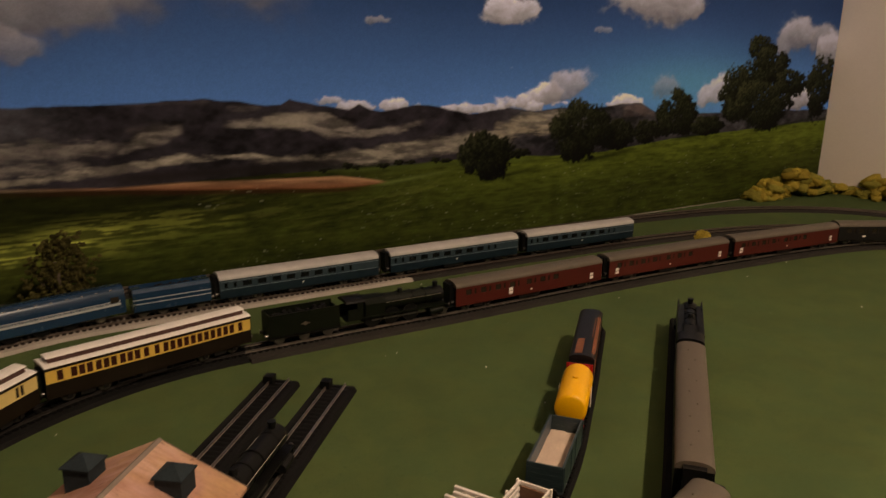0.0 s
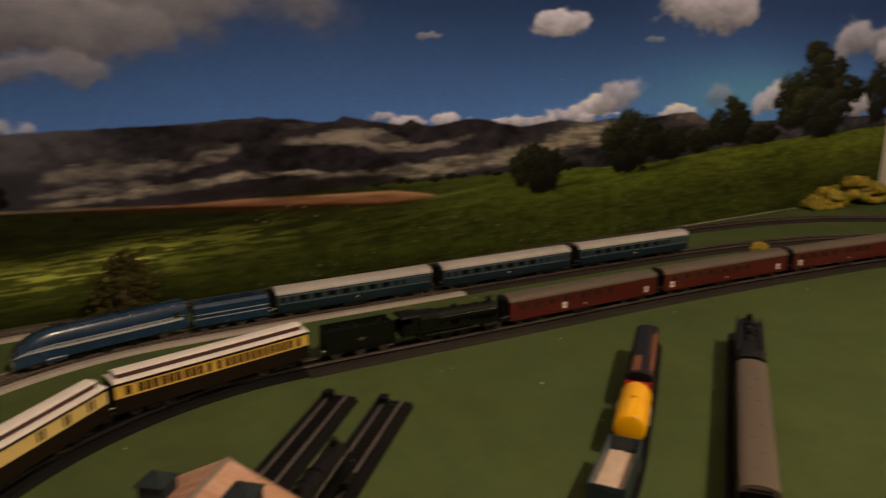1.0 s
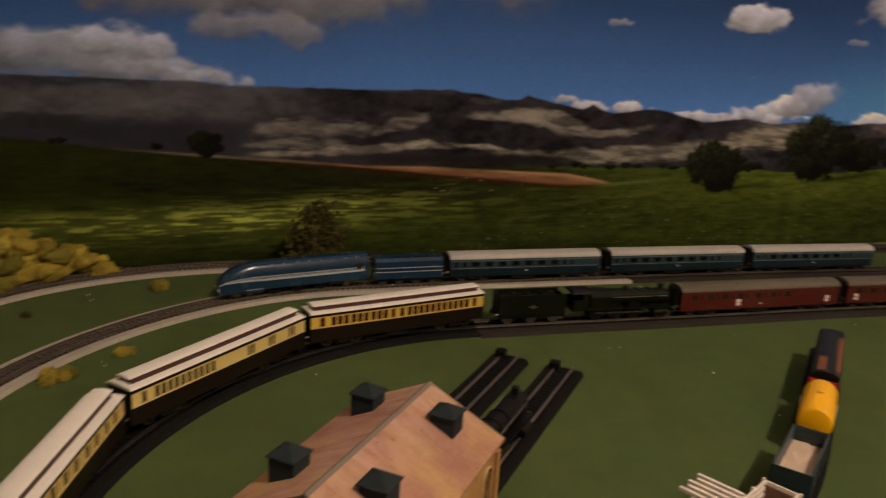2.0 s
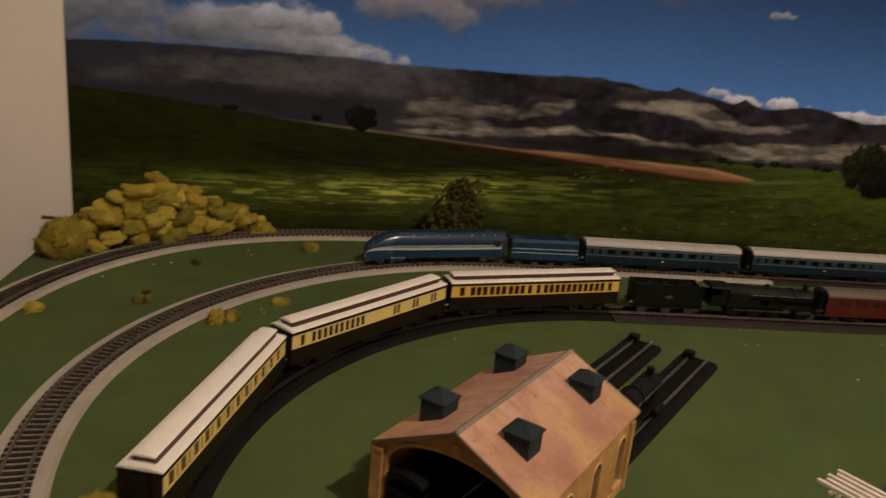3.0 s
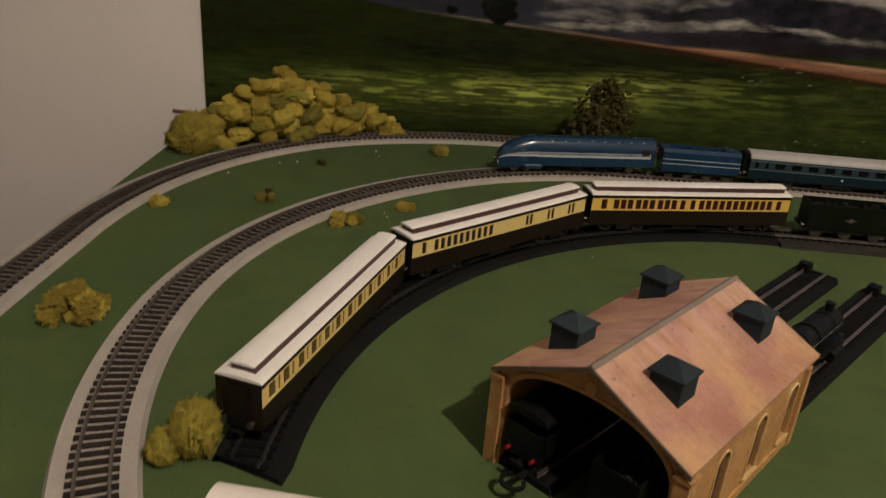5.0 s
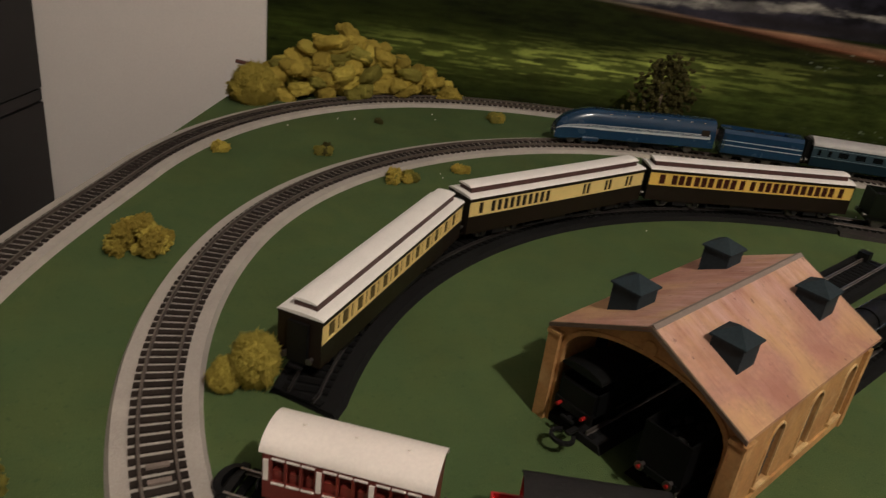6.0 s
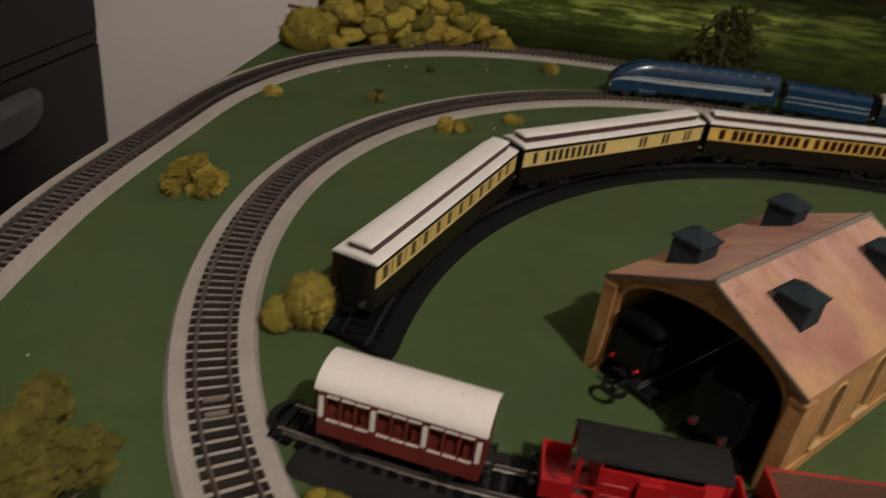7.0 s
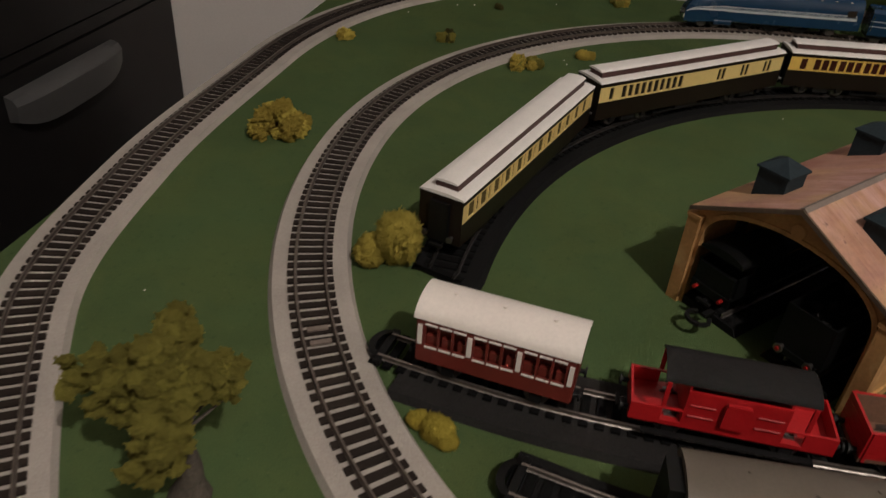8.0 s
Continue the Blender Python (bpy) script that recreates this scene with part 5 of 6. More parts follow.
def open_wagon(name, label, m, body, inside, L=40.0, W=13.0, zt=27.0, load=None, load_z=0.0, planks=4):
    c = thing(name, label, "open wagon", "goods and short stock", m)
    part("floor_pan", new_box(-L, L, -W + 0.1, W - 0.1, 9, 11.0), inside, c)
    part("solebar", new_box(-L + 1, L - 1, -W + 2, W - 2, 6.6, 9), "under", c)
    h = (zt - 11) / planks
    for k in range(planks):
        z0, z1 = 11 + h * k + 0.12, 11 + h * (k + 1) - 0.12
        for s in (1, -1):
            part("side_plank", new_box(-L, L, *sorted((s * W, s * (W - 1.3))), z0, z1), body, c)
            part("end_plank", new_box(*sorted((s * L, s * (L - 1.3))), -W + 1.35, W - 1.35, z0, z1), body, c)
    for s in (1, -1):
        part("lining_board", new_box(-L + 1.4, L - 1.4, *sorted((s * (W - 1.35), s * (W - 1.8))), 11.05, zt - 0.4), inside, c)
        for x in (-L + 2, -9, 9, L - 2):
            part("strap", new_box(x - 0.8, x + 0.8, *sorted((s * W, s * (W + 0.6))), 9.5, zt), body, c)
        buffers(c, s * L, s, 12, metal="under")
        coupling(c, s * (L - 2), s)
    if load:
        bm = bmesh.new()
        bmesh.ops.create_grid(bm, x_segments=24, y_segments=12, size=1.0)
        for v in bm.verts:
            v.co = Vector((v.co.x * (L - 2.0), v.co.y * (W - 2.0), load_z + 1.6 * noise.noise(Vector((v.co.x * 3, v.co.y * 2, 4)))))
        part("load", bm, load, c, smooth=3.0)
    four_wheels(c, 24)
    return c


open_wagon("red_open_wagon", "bright red open wagon with brown inside", SIDING_P.seat(SIDING_P.near(-199, 212), 24), "red", "brown", L=42, zt=27)


def lattice_wagon(m):
    """A cream wagon with brown floor, upright posts and slatted rails."""
    L, W = 29.0, 12.5
    c = thing("cattle_wagon", "cream slatted open wagon with brown floor and rails", "open wagon", "goods and short stock", m)
    part("floor_pan", new_box(-L, L, -W, W, 9, 11.2), "brown", c)
    part("solebar", new_box(-L + 1, L - 1, -W + 2, W - 2, 6.6, 9), "under", c)
    for s in (1, -1):
        for k, z in enumerate((14.0, 19.0, 24.0, 29.5)):
            part("rail_slat", new_box(-L, L, *sorted((s * W, s * (W - 1.6))), z, z + 2.4), "ivory", c, bevel=0.3)
        for x in (-L + 1, -L / 3, L / 3, L - 1):
            part("post", new_box(x - 1.1, x + 1.1, *sorted((s * (W + 0.05), s * (W + 1.5))), 10, 33), "ivory", c, bevel=0.3)
        part("end_board", new_box(*sorted((s * L, s * (L - 1.3))), -W + 1.7, W - 1.7, 11.3, 28), "brown", c)
        part("end_rail", new_box(*sorted((s * (L + 0.05), s * (L + 1.4))), -W, W, 28.2, 31), "ivory", c, bevel=0.3)
        coupling(c, s * (L - 2), s)
    for k in range(5):
        x = -4 - 7.0 * k
        part("ramp_slat", new_box(x, x + 2.6, W + 1.6, W + 36 - 3 * (k % 2), 29.5 + 0.3 * k, 32 + 0.3 * k), "ivory", c, "cream slat reaching past the wagon's side", bevel=0.3)
    for y in (W + 8, W + 24):
        part("ramp_rail", new_box(-33, 2, y, y + 2.4, 26.9, 29.3), "ivory", c, bevel=0.3)
    for y in (W + 8, W + 24):
        part("ramp_leg", new_box(-20, -17.6, y, y + 2.3, -7.6, 26.8), "ivory", c)
    four_wheels(c, 18)
    return c


lattice_wagon(SIDING_P.seat(SIDING_P.near(42, 274), 18))


open_wagon("mineral_wagon", "dark teal open wagon with a pale flat load", SIDING_P.seat(SIDING_P.near(125, 330), 24), "teal", "slate_blue", L=41, W=14.3, zt=32, load="load", load_z=19.0, planks=5)


def tank_wagon(m):
    L = 38.0
    c = thing("tank_wagon", "yellow cylindrical tank wagon on a red chassis", "tank wagon", "goods and short stock", m)
    part("chassis", new_box(-L - 4, L + 4, -11.5, 11.5, 7.5, 10.5), "red", c, bevel=0.4)
    bm = bmesh.new()
    n = 28
    secs = []
    for x, r in ((-L - 4, 11.8), (-L - 3.2, 13.6), (-L - 1.8, 14.6), (L - 9.2, 14.6), (L - 7.8, 13.4), (L - 7, 11.8)):
        secs.append([(x, r * math.cos(2 * math.pi * i / n), 26.0 + r * math.sin(2 * math.pi * i / n)) for i in range(n)])
    part("tank", loft(bm, secs), "yellow", c, "glossy yellow tank barrel", smooth=0.7)
    cap = bmesh.new()
    cyl(cap, (-4, 0, 40), (-4, 0, 42), 2.6, 16)
    part("filler_cap", cap, "yellow", c)
    for d in (1, -1):
        frame_ = new_box(*sorted((d * (L + 1.2), d * (L + 2.6))), -13, 13, 10.5, 36 if d > 0 else 12)
        if d > 0:
            for y in (-9, 0, 9):
                box(frame_, L - 6.8, L + 1.1, y - 1.2, y + 1.2, 10.6, 35)
        part("end_frame", frame_, "red", c)
        for s in (1, -1):
            part("saddle", new_box(*sorted((d * (L - 14), d * (L - 10))), *sorted((s * 6, s * 11.3)), 10.55, 16), "red", c)
        buffers(c, d * (L + 4), d, 12, metal="under")
    for s in (1, -1):
        lad = bmesh.new()
        for y in (s * 15.0,):
            box(lad, -3, -2.3, y - 0.4, y + 0.4, 12, 30)
            box(lad, 2.3, 3, y - 0.4, y + 0.4, 12, 30)
            for z in (15, 19, 23, 27):
                box(lad, -2.3, 2.3, y - 0.3, y + 0.3, z, z + 0.7)
        part("ladder", lad, "ivory", c)
    four_wheels(c, 24)
    return c


tank_wagon(SIDING_P.seat(SIDING_P.near(208, 399), 24))


def box_van(m):
    L, W = 70.0, 12.5
    c = thing("box_van", "dark brown box van with faded orange panels", "goods van", "goods and short stock", m)
    part("body", new_box(-L, L, -W, W, 9.5, 34), "under", c, bevel=0.6)
    part("roof", prism(bmesh.new(), arc_roof(W + 0.6, 34.1, 5, 12, 0.1), -L - 0.6, L + 0.6), "black_furn", c, smooth=0.6)
    for a, b, y0, y1 in ((-L + 4, -L + 44, 0.5, 8.0), (-L + 10, L - 22, -12.2, -8.6), (-L + 50, L - 30, -7.2, -6.2)):
        s = bmesh.new()
        rows_ = []
        for x in (a, b):
            rows_.append([(x, y, 34.25 + 5 * math.sqrt(max(0, 1 - (y / (W + 0.6)) ** 2)) + dz) for y, dz in ((y0, 0), (y1, 0), (y1, 0.35), (y0, 0.35))])
        part("faded_panel", loft(s, rows_), "orange", c, "faded orange roof panel")
    for s in (1, -1):
        part("side_panel", new_box(-L + 6, L - 6, *sorted((s * (W + 0.02), s * (W + 0.4))), 16, 30), "orange", c, "faded orange side panel")
        for x in (-40, -14, 14, 40):
            part("strap", new_box(x - 0.7, x + 0.7, *sorted((s * (W + 0.42), s * (W + 0.9))), 10, 33.5), "under", c)
        buffers(c, s * L, s, 12, metal="under")
        coupling(c, s * (L - 2), s)
        part("end_platform", new_box(*sorted((s * (L + 0.7), s * (L + 8))), -12, 12, 9.5, 12), "red", c, "red end platform", bevel=0.4)
        for y in (-11, -3.7, 3.7, 11):
            part("platform_post", new_box(*sorted((s * (L + 6.4), s * (L + 7.8))), y - 0.8, y + 0.8, 12.05, 24), "red", c, "red railing post")
        part("platform_rail", new_box(*sorted((s * (L + 6.4), s * (L + 7.8))), -12, 12, 24.05, 25.6), "red", c, "red railing")
    part("solebar", new_box(-L + 1, L - 1, -10, 10, 6.8, 9.4), "under", c)
    for x in (-44, 44):
        bogie(c, x, 26)
    return c


box_van(SIDING_P.seat(SIDING_P.near(301, 482), 44))

# ---- coaches and engine on the next siding ----
GREY_WINS = grouped(-110, [10] * 12, 8.0)
q0 = SIDING_Q.near(-322, 138)
long_coach("grey_roof_coach", "dark coach with pale grey vented roof parked on a siding", "dark coaches", SIDING_Q.seat(q0 + 118, 84), 118, "choc", "brown_roof", GREY_WINS)
long_coach("brown_roof_coach", "dark coach with brown-grey roof parked on a siding", "dark coaches", SIDING_Q.seat(SIDING_Q.near(166, 227) - 121, 84), 118, "choc", "brown_roof", GREY_WINS)
long_coach("brown_roof_coach", "dark coach with brown-grey roof parked behind a black engine", "dark coaches", SIDING_Q.seat(SIDING_Q.near(276, 320), 84), 124, "black", "brown_roof", GREY_WINS)
steam_loco("black_locomotive", "black steam locomotive at the head of dark coaches", SIDING_Q.seat(SIDING_Q.near(432, 451), 40), "black", L=72, tanks=True)


# ---- track end stops ----
def end_stop(m):
    c = thing("buffer_stop", "small black rounded buffer stop at a track end", "buffer stop", "buffer stops", m)
    bm = bmesh.new()
    n = 20
    secs = []
    for i in range(n + 1):
        a = math.pi * i / n
        secs.append([(-9 - 8 * math.sin(a) + dx * math.sin(a), 11 * math.cos(a) * k, z) for dx, k, z in ((0, 1, 3.7), (0, 1, 8.0), (4.0, 0.7, 8.6), (4.0, 0.7, 3.7))])
    part("hoop", loft(bm, secs), "black", c, bevel=0.6)
    part("cross_beam", new_box(-10, -6, -13, 13, 3.7, 7.5), "black", c, bevel=0.5)
    return c


end_stop(SIDING_P.seat(12, 4, z=0))
end_stop(SIDING_Q.seat(12, 4, z=0))


def rail_stop(m):
    c = thing("buffer_stop", "tiny black stop block at the end of a shed track", "buffer stop", "buffer stops", m)
    part("block", new_box(-5, 5, 4, 14, 3.7, 13), "black", c, bevel=1.0)
    part("foot", new_box(-7, 7, -13, 13, 3.65, 5.2), "black", c, bevel=0.5)
    return c


for line in (ROAD_A, ROAD_B):
    rail_stop(line.seat(line.length - 8, 4, z=0))


# ---- feed clips and crumbs ----
for line, x, y in ((MIDDLE, -499, 213), (OUTER, -30, 1000), (OUTER, 170, 999)):
    s_ = line.near(x, y)
    clip = thing("feed_clip", "pale grey power clip between the rails", "track clip", "track clips", line.seat(s_, 4, z=5.3))
    for d in (-5.5, 5.5):
        part("contact_bar", new_box(d - 1.4, d + 1.4, -5.5, 5.5, 0.02, 1.4), "ridge", clip, bevel=0.3)
crumbs = bmesh.new()
crumb_rng = random.Random(41)
for k in range(70):
    x, y = crumb_rng.uniform(-640, 900), crumb_rng.uniform(110, 980)
    r = crumb_rng.uniform(0.35, 1.0)
    blob(crumbs, (x, y, r * 0.5), r, k, 1, 0.5)
tagged(new("crumbs", to_mesh(crumbs, "crumbs", "ivory")), "tiny pale crumbs scattered over the green baseboard", "debris", kind="stuff")


# ---- engine shed ----
def ring_wall(inner, outer, x0, x1):
    """An upright wall between two outlines of (y, z) points with the same count, open at the foot."""
    bm = bmesh.new()
    v = [[bm.verts.new((x, y, z)) for y, z in pts] for x in (x0, x1) for pts in (inner, outer)]
    n = len(inner)
    for i in range(n - 1):
        for a, b in ((v[0], v[1]), (v[1], v[3]), (v[3], v[2]), (v[2], v[0])):
            bm.faces.new((a[i], a[i + 1], b[i + 1], b[i]))
    for i in (0, n - 1):
        bm.faces.new((v[0][i], v[1][i], v[3][i], v[2][i]))
    return bm


def arched_wall(bm, y0, y1, x0, x1, z0, z1, wins, sill, spring):
    """A long wall with round-headed openings through it: wins as (from, to) along x."""
    def strip(a, b, la, lb):
        loft(bm, [[(x, y, z) for y, z in ((y0, lo), (y1, lo), (y1, z1), (y0, z1))] for x, lo in ((a, la), (b, lb))])
    edge = x0
    for a, b in wins:
        strip(edge, a, z0, z0)
        box(bm, a, b, y0, y1, z0, sill)
        r, c, n = (b - a) / 2, (a + b) / 2, 10
        xs = [c - r * math.cos(math.pi * i / n) for i in range(n + 1)]
        for p, q in zip(xs, xs[1:]):
            strip(p, q, *(spring + math.sqrt(max(0.0, r * r - (x - c) ** 2)) for x in (p, q)))
        edge = b
    strip(edge, x1, z0, z0)
    return bm


def arch_outline(a, b, sill, spring, grow=0.0):
    r, c, n = (b - a) / 2 + grow, (a + b) / 2, 12
    return [(c - r, sill)] + [(c - r * math.cos(math.pi * i / n), spring + r * math.sin(math.pi * i / n)) for i in range(n + 1)] + [(c + r, sill)]


def engine_shed():
    c = thing("engine_shed", "buff brick card engine shed with red roof and four dark vents", "engine shed",
              m=pose(SHED_AXIS[0] / 1000, SHED_AXIS[1] / 1000, 0, 0, 0, SHED_AXIS[2]))
    D, EY, EZ, RZ_ = 162.0, 59.5, 63.0, 92.0
    wy = 56.5

    def roof_z(y):
        return RZ_ - (RZ_ - EZ) * abs(y) / EY

    n = 20
    inner = [(50, 0), (50, 44)] + [(50 * math.cos(math.pi * i / n), 44 + 29 * math.sin(math.pi * i / n) ** 0.8) for i in range(1, n)] + [(-50, 44), (-50, 0)]
    outer = [(wy, 0), (wy, 50)] + [(wy * math.cos(math.pi * i / n), min(roof_z(wy * math.cos(math.pi * i / n)) - 2.6, 95)) for i in range(1, n)] + [(-wy, 50), (-wy, 0)]
    outer[1] = (wy, roof_z(wy) - 4)
    outer[-2] = (-wy, roof_z(wy) - 4)
    part("front_gable", ring_wall(inner, outer, 4, 7), "brick", c, "buff brick gable with wide arch")
    part("rear_gable", ring_wall(inner, outer, D - 7, D - 4), "brick", c, "buff brick gable with wide arch")
    trim_in = [(y * 1.0, z) for y, z in inner]
    trim_out = [(y * 1.04, z * 1.0 + (2.2 if z > 44 else 0)) for y, z in inner]
    part("arch_trim", ring_wall(trim_in, trim_out, 2.6, 4), "brick", c, "moulded arch surround")
    for s in (1, -1):
        part("corner_pillar", new_box(0.2, 9, *sorted((s * 52.0, s * 60.0)), 0, 56.5), "brick", c, "raised corner pillar", bevel=0.8)
        part("pillar_cap", new_box(-0.4, 10, *sorted((s * 51.4, s * 60.6)), 56.55, 58.8), "brick", c, bevel=0.6)
        part("rear_pillar", new_box(D - 9, D - 3, *sorted((s * 52, s * 59)), 0, 56), "brick", c, bevel=0.8)
        wins = [(41, 55), (88, 102), (134, 148)]
        yo, yi = s * wy, s * (wy - 3.0)
        wall = part("side_wall", arched_wall(bmesh.new(), *sorted((yo, yi)), 9.1, D - 9.1, 0, 60, wins, 11, 42.0), "brick", c, "buff brick side wall")
        for a, b in wins:
            yp = s * (wy - 2.3)
            out = arch_outline(a, b, 11.0, 42.0)
            pane = loft(bmesh.new(), [[(x, y, z) for x, z in out] for y in (yp, yp - s * 0.5)])
            window = part("window", pane, "shed_pane", wall, "dull grey window with dark glazing bars")
            bars = bmesh.new()
            for k in range(1, 5):
                x = a + (b - a) * k / 5
                box(bars, x - 0.55, x + 0.55, *sorted((yp + s * 0.03, yp + s * 0.7)), 11.1, 47.0 if k in (2, 3) else 44.5)
            for z in (22.0, 33.0):
                box(bars, a, b, *sorted((yp + s * 0.02, yp + s * 0.5)), z, z + 0.8)
            part("glazing_bar", bars, "barge", window)
            rim = bmesh.new()
            ins, ous = out, arch_outline(a, b, 11.0, 42.0, 1.3)
            rows_ = [[(x, yo + s * 0.03, z), (x2, yo + s * 0.03, z2), (x2, yo + s * 0.9, z2), (x, yo + s * 0.9, z)] for (x, z), (x2, z2) in zip(ins, ous)]
            loft(rim, rows_)
            part("window_surround", rim, "pale_buff", wall, "pale moulded window surround")
            part("window_sill", new_box(a - 2.0, b + 2.0, *sorted((s * (wy - 2.2), s * (wy + 2.2))), 9.0, 10.95), "pale_buff", wall, "pale window sill", bevel=0.4)
        part("plinth", new_box(9.2, D - 9.2, *sorted((s * (wy + 0.05), s * (wy + 1.4))), 0, 6), "brick", c, bevel=0.4)
        # roof slope with its thickness
        slope = [(0.0, RZ_), (s * EY, EZ), (s * EY, EZ - 2.4), (0.0, RZ_ - 2.6)]
        roof = part("roof_slope", prism(bmesh.new(), slope, 0, D), "roof_card", c, "weathered red card roof slope")
        barge = prism(bmesh.new(), [(0, RZ_ - 0.3), (s * (EY + 0.4), EZ - 0.3), (s * (EY + 0.4), EZ - 2.8), (0, RZ_ - 3.0)], -1.0, -0.05)
        part("bargeboard", barge, "barge", c, "dark bargeboard")
        part("rear_bargeboard", prism(bmesh.new(), [(0, RZ_ - 0.3), (s * (EY + 0.4), EZ - 0.3), (s * (EY + 0.4), EZ - 2.8), (0, RZ_ - 3.0)], D + 0.05, D + 1.4), "barge", c)
        for vx in (35, 131):
            cy = 34.0 if s > 0 else -27.0
            hw = 8.8
            v = bmesh.new()
            lo = [(vx - hw, cy - hw), (vx + hw, cy - hw), (vx + hw, cy + hw), (vx - hw, cy + hw)]
            loft(v, [[(x, y, roof_z(y) - 0.6) for x, y in lo], [(x, y, 89.0) for x, y in lo]])
            vent = part("roof_vent", v, "vent", c, "dark slate-coloured boxed roof vent", bevel=0.3)
            cap = bmesh.new()
            h2 = hw + 1.3
            ring0 = [cap.verts.new((vx + a * h2, cy + b * h2, 88.4)) for a, b in ((-1, -1), (1, -1), (1, 1), (-1, 1))]
            ring1 = [cap.verts.new((vx + a * h2, cy + b * h2, 89.6)) for a, b in ((-1, -1), (1, -1), (1, 1), (-1, 1))]
            tip = cap.verts.new((vx, cy, 96.0))
            cap.faces.new(ring0[::-1])
            for i in range(4):
                k2 = (i + 1) % 4
                cap.faces.new((ring0[i], ring0[k2], ring1[k2], ring1[i]))
                cap.faces.new((ring1[i], ring1[k2], tip))
            part("vent_cap", cap, "vent", vent)
    part("ridge_cap", prism(bmesh.new(), [(-2.4, RZ_ - 0.75), (0, RZ_ + 0.8), (2.4, RZ_ - 0.75), (0, RZ_ + 0.05)], -0.5, D + 0.5), "ridge", c, "grey ridge capping")
    plaque = bmesh.new()
    cyl(plaque, (2.4, 0, 78), (3.9, 0, 78), 4.2, 16)
    part("gable_roundel", plaque, "brick", c, "round moulded plaque", bevel=0.4)
    return c


engine_shed()
steam_loco("tank_locomotive", "black locomotive with red buffer beam inside the engine shed", ROAD_A.seat(9 + 62, 40), "black", L=62, lamps=True)
tender("black tender with red buffers inside the engine shed", ROAD_B.seat(9 + 42, 30), "black", mark=False, lamps=True)
steam_loco("shed_locomotive", "black locomotive standing out of the engine shed's rear", ROAD_B.seat(9 + 195, 40), "black", L=90)

# ---- foliage ----
CLUMPS = {}


def clump_mesh(kind, material, k):
    key = (kind, k)
    if key not in CLUMPS:
        bm = bmesh.new()
        o = Vector((k * 3.17, k * 1.31, k * 7.7))
        if kind == "chunk":
            # a torn lump of foam: rounded block with flat sides and a ragged skin
            made = bmesh.ops.create_cube(bm, size=1.7)["verts"]
            bmesh.ops.subdivide_edges(bm, edges=bm.edges[:], cuts=9, use_grid_fill=True)
            for v in bm.verts:
                ball = v.co.normalized() * 1.05
                p = v.co * 0.36 + ball * 0.64
                p = p * (1 + 0.30 * noise.noise(p * 0.8 + o) + 0.14 * noise.noise(p * 2.4 + o) + 0.05 * noise.noise(p * 5.5 + o) + 0.05 * noise.noise(p * 14 + o))
                v.co = Vector((p.x * 1.55, p.y * 0.92, p.z * 0.70))
        else:
            # a tuft: ball with a crumbly skin
            bmesh.ops.create_icosphere(bm, subdivisions={"ball": 5, "fluff": 3, "leaf": 2}[kind], radius=1.0)
            for v in bm.verts:
                p = v.co.copy()
                if kind == "ball":
                    v.co = p * (0.88 + 0.22 * noise.noise(p * 1.3 + o) + 0.16 * noise.noise(p * 3.2 + o) + 0.12 * noise.noise(p * 9.0 + o) + 0.14 * noise.noise(p * 19.0 + o))
                else:
                    v.co = p * (0.80 + 0.38 * noise.noise(p * 1.3 + o) + 0.32 * noise.noise(p * 3.6 + o) + 0.30 * noise.noise(p * 8.0 + o))
        bm.verts.ensure_lookup_table()
        verts = np.array([v.co[:] for v in bm.verts])
        faces = [tuple(v.index for v in f.verts) for f in bm.faces]
        bm.free()
        grow = np.random.default_rng(k + 1)
        n_bits = {"ball": 5200, "fluff": 320, "chunk": 60, "leaf": 36}[kind]
        at = verts[grow.integers(0, len(verts), n_bits)]
        base_n = len(verts)
        if kind == "ball":
            # short fibres standing out of the skin at all angles
            way = at / np.linalg.norm(at, axis=1, keepdims=True) + 1.1 * grow.normal(size=at.shape)
            way /= np.linalg.norm(way, axis=1, keepdims=True)
            side = np.cross(way, grow.normal(size=at.shape))
            side /= np.linalg.norm(side, axis=1, keepdims=True)
            third = np.cross(way, side)
            long, wide = grow.uniform(0.10, 0.28, (n_bits, 1)), grow.uniform(0.012, 0.028, (n_bits, 1))
            corners = np.stack([at + wide * side, at + wide * (third - 0.5 * side), at - wide * (third + 0.5 * side), at + long * way], 1)
            shape = ((0, 1, 3), (1, 2, 3), (2, 0, 3))
        else:
            # ragged crumbs
            ico = bmesh.new()
            bmesh.ops.create_icosphere(ico, subdivisions=1, radius=1.0)
            ico.verts.ensure_lookup_table()
            unit = np.array([v.co[:] for v in ico.verts])
            shape = [tuple(v.index for v in f.verts) for f in ico.faces]
            ico.free()
            size = grow.uniform(0.05, 0.09 if kind == "chunk" else 0.17, (n_bits, 1, 1)) * grow.uniform(0.3, 1.8, (n_bits, len(unit), 1))
            corners = at[:, None] * grow.uniform(0.97, 1.07, (n_bits, 1, 1)) + unit[None] * size
        m_ = corners.shape[1]
        verts = np.concatenate([verts, corners.reshape(-1, 3)])
        for i in range(n_bits):
            faces += [tuple(base_n + i * m_ + j for j in f) for f in shape]
        me_ = bpy.data.meshes.new("clump")
        me_.from_pydata(verts.tolist(), [], faces)
        me_.polygons.foreach_set("use_smooth", np.full(len(me_.polygons), kind in ("ball", "chunk")))
        me_.materials.append(M[material])
        CLUMPS[key] = me_
    return CLUMPS[key]


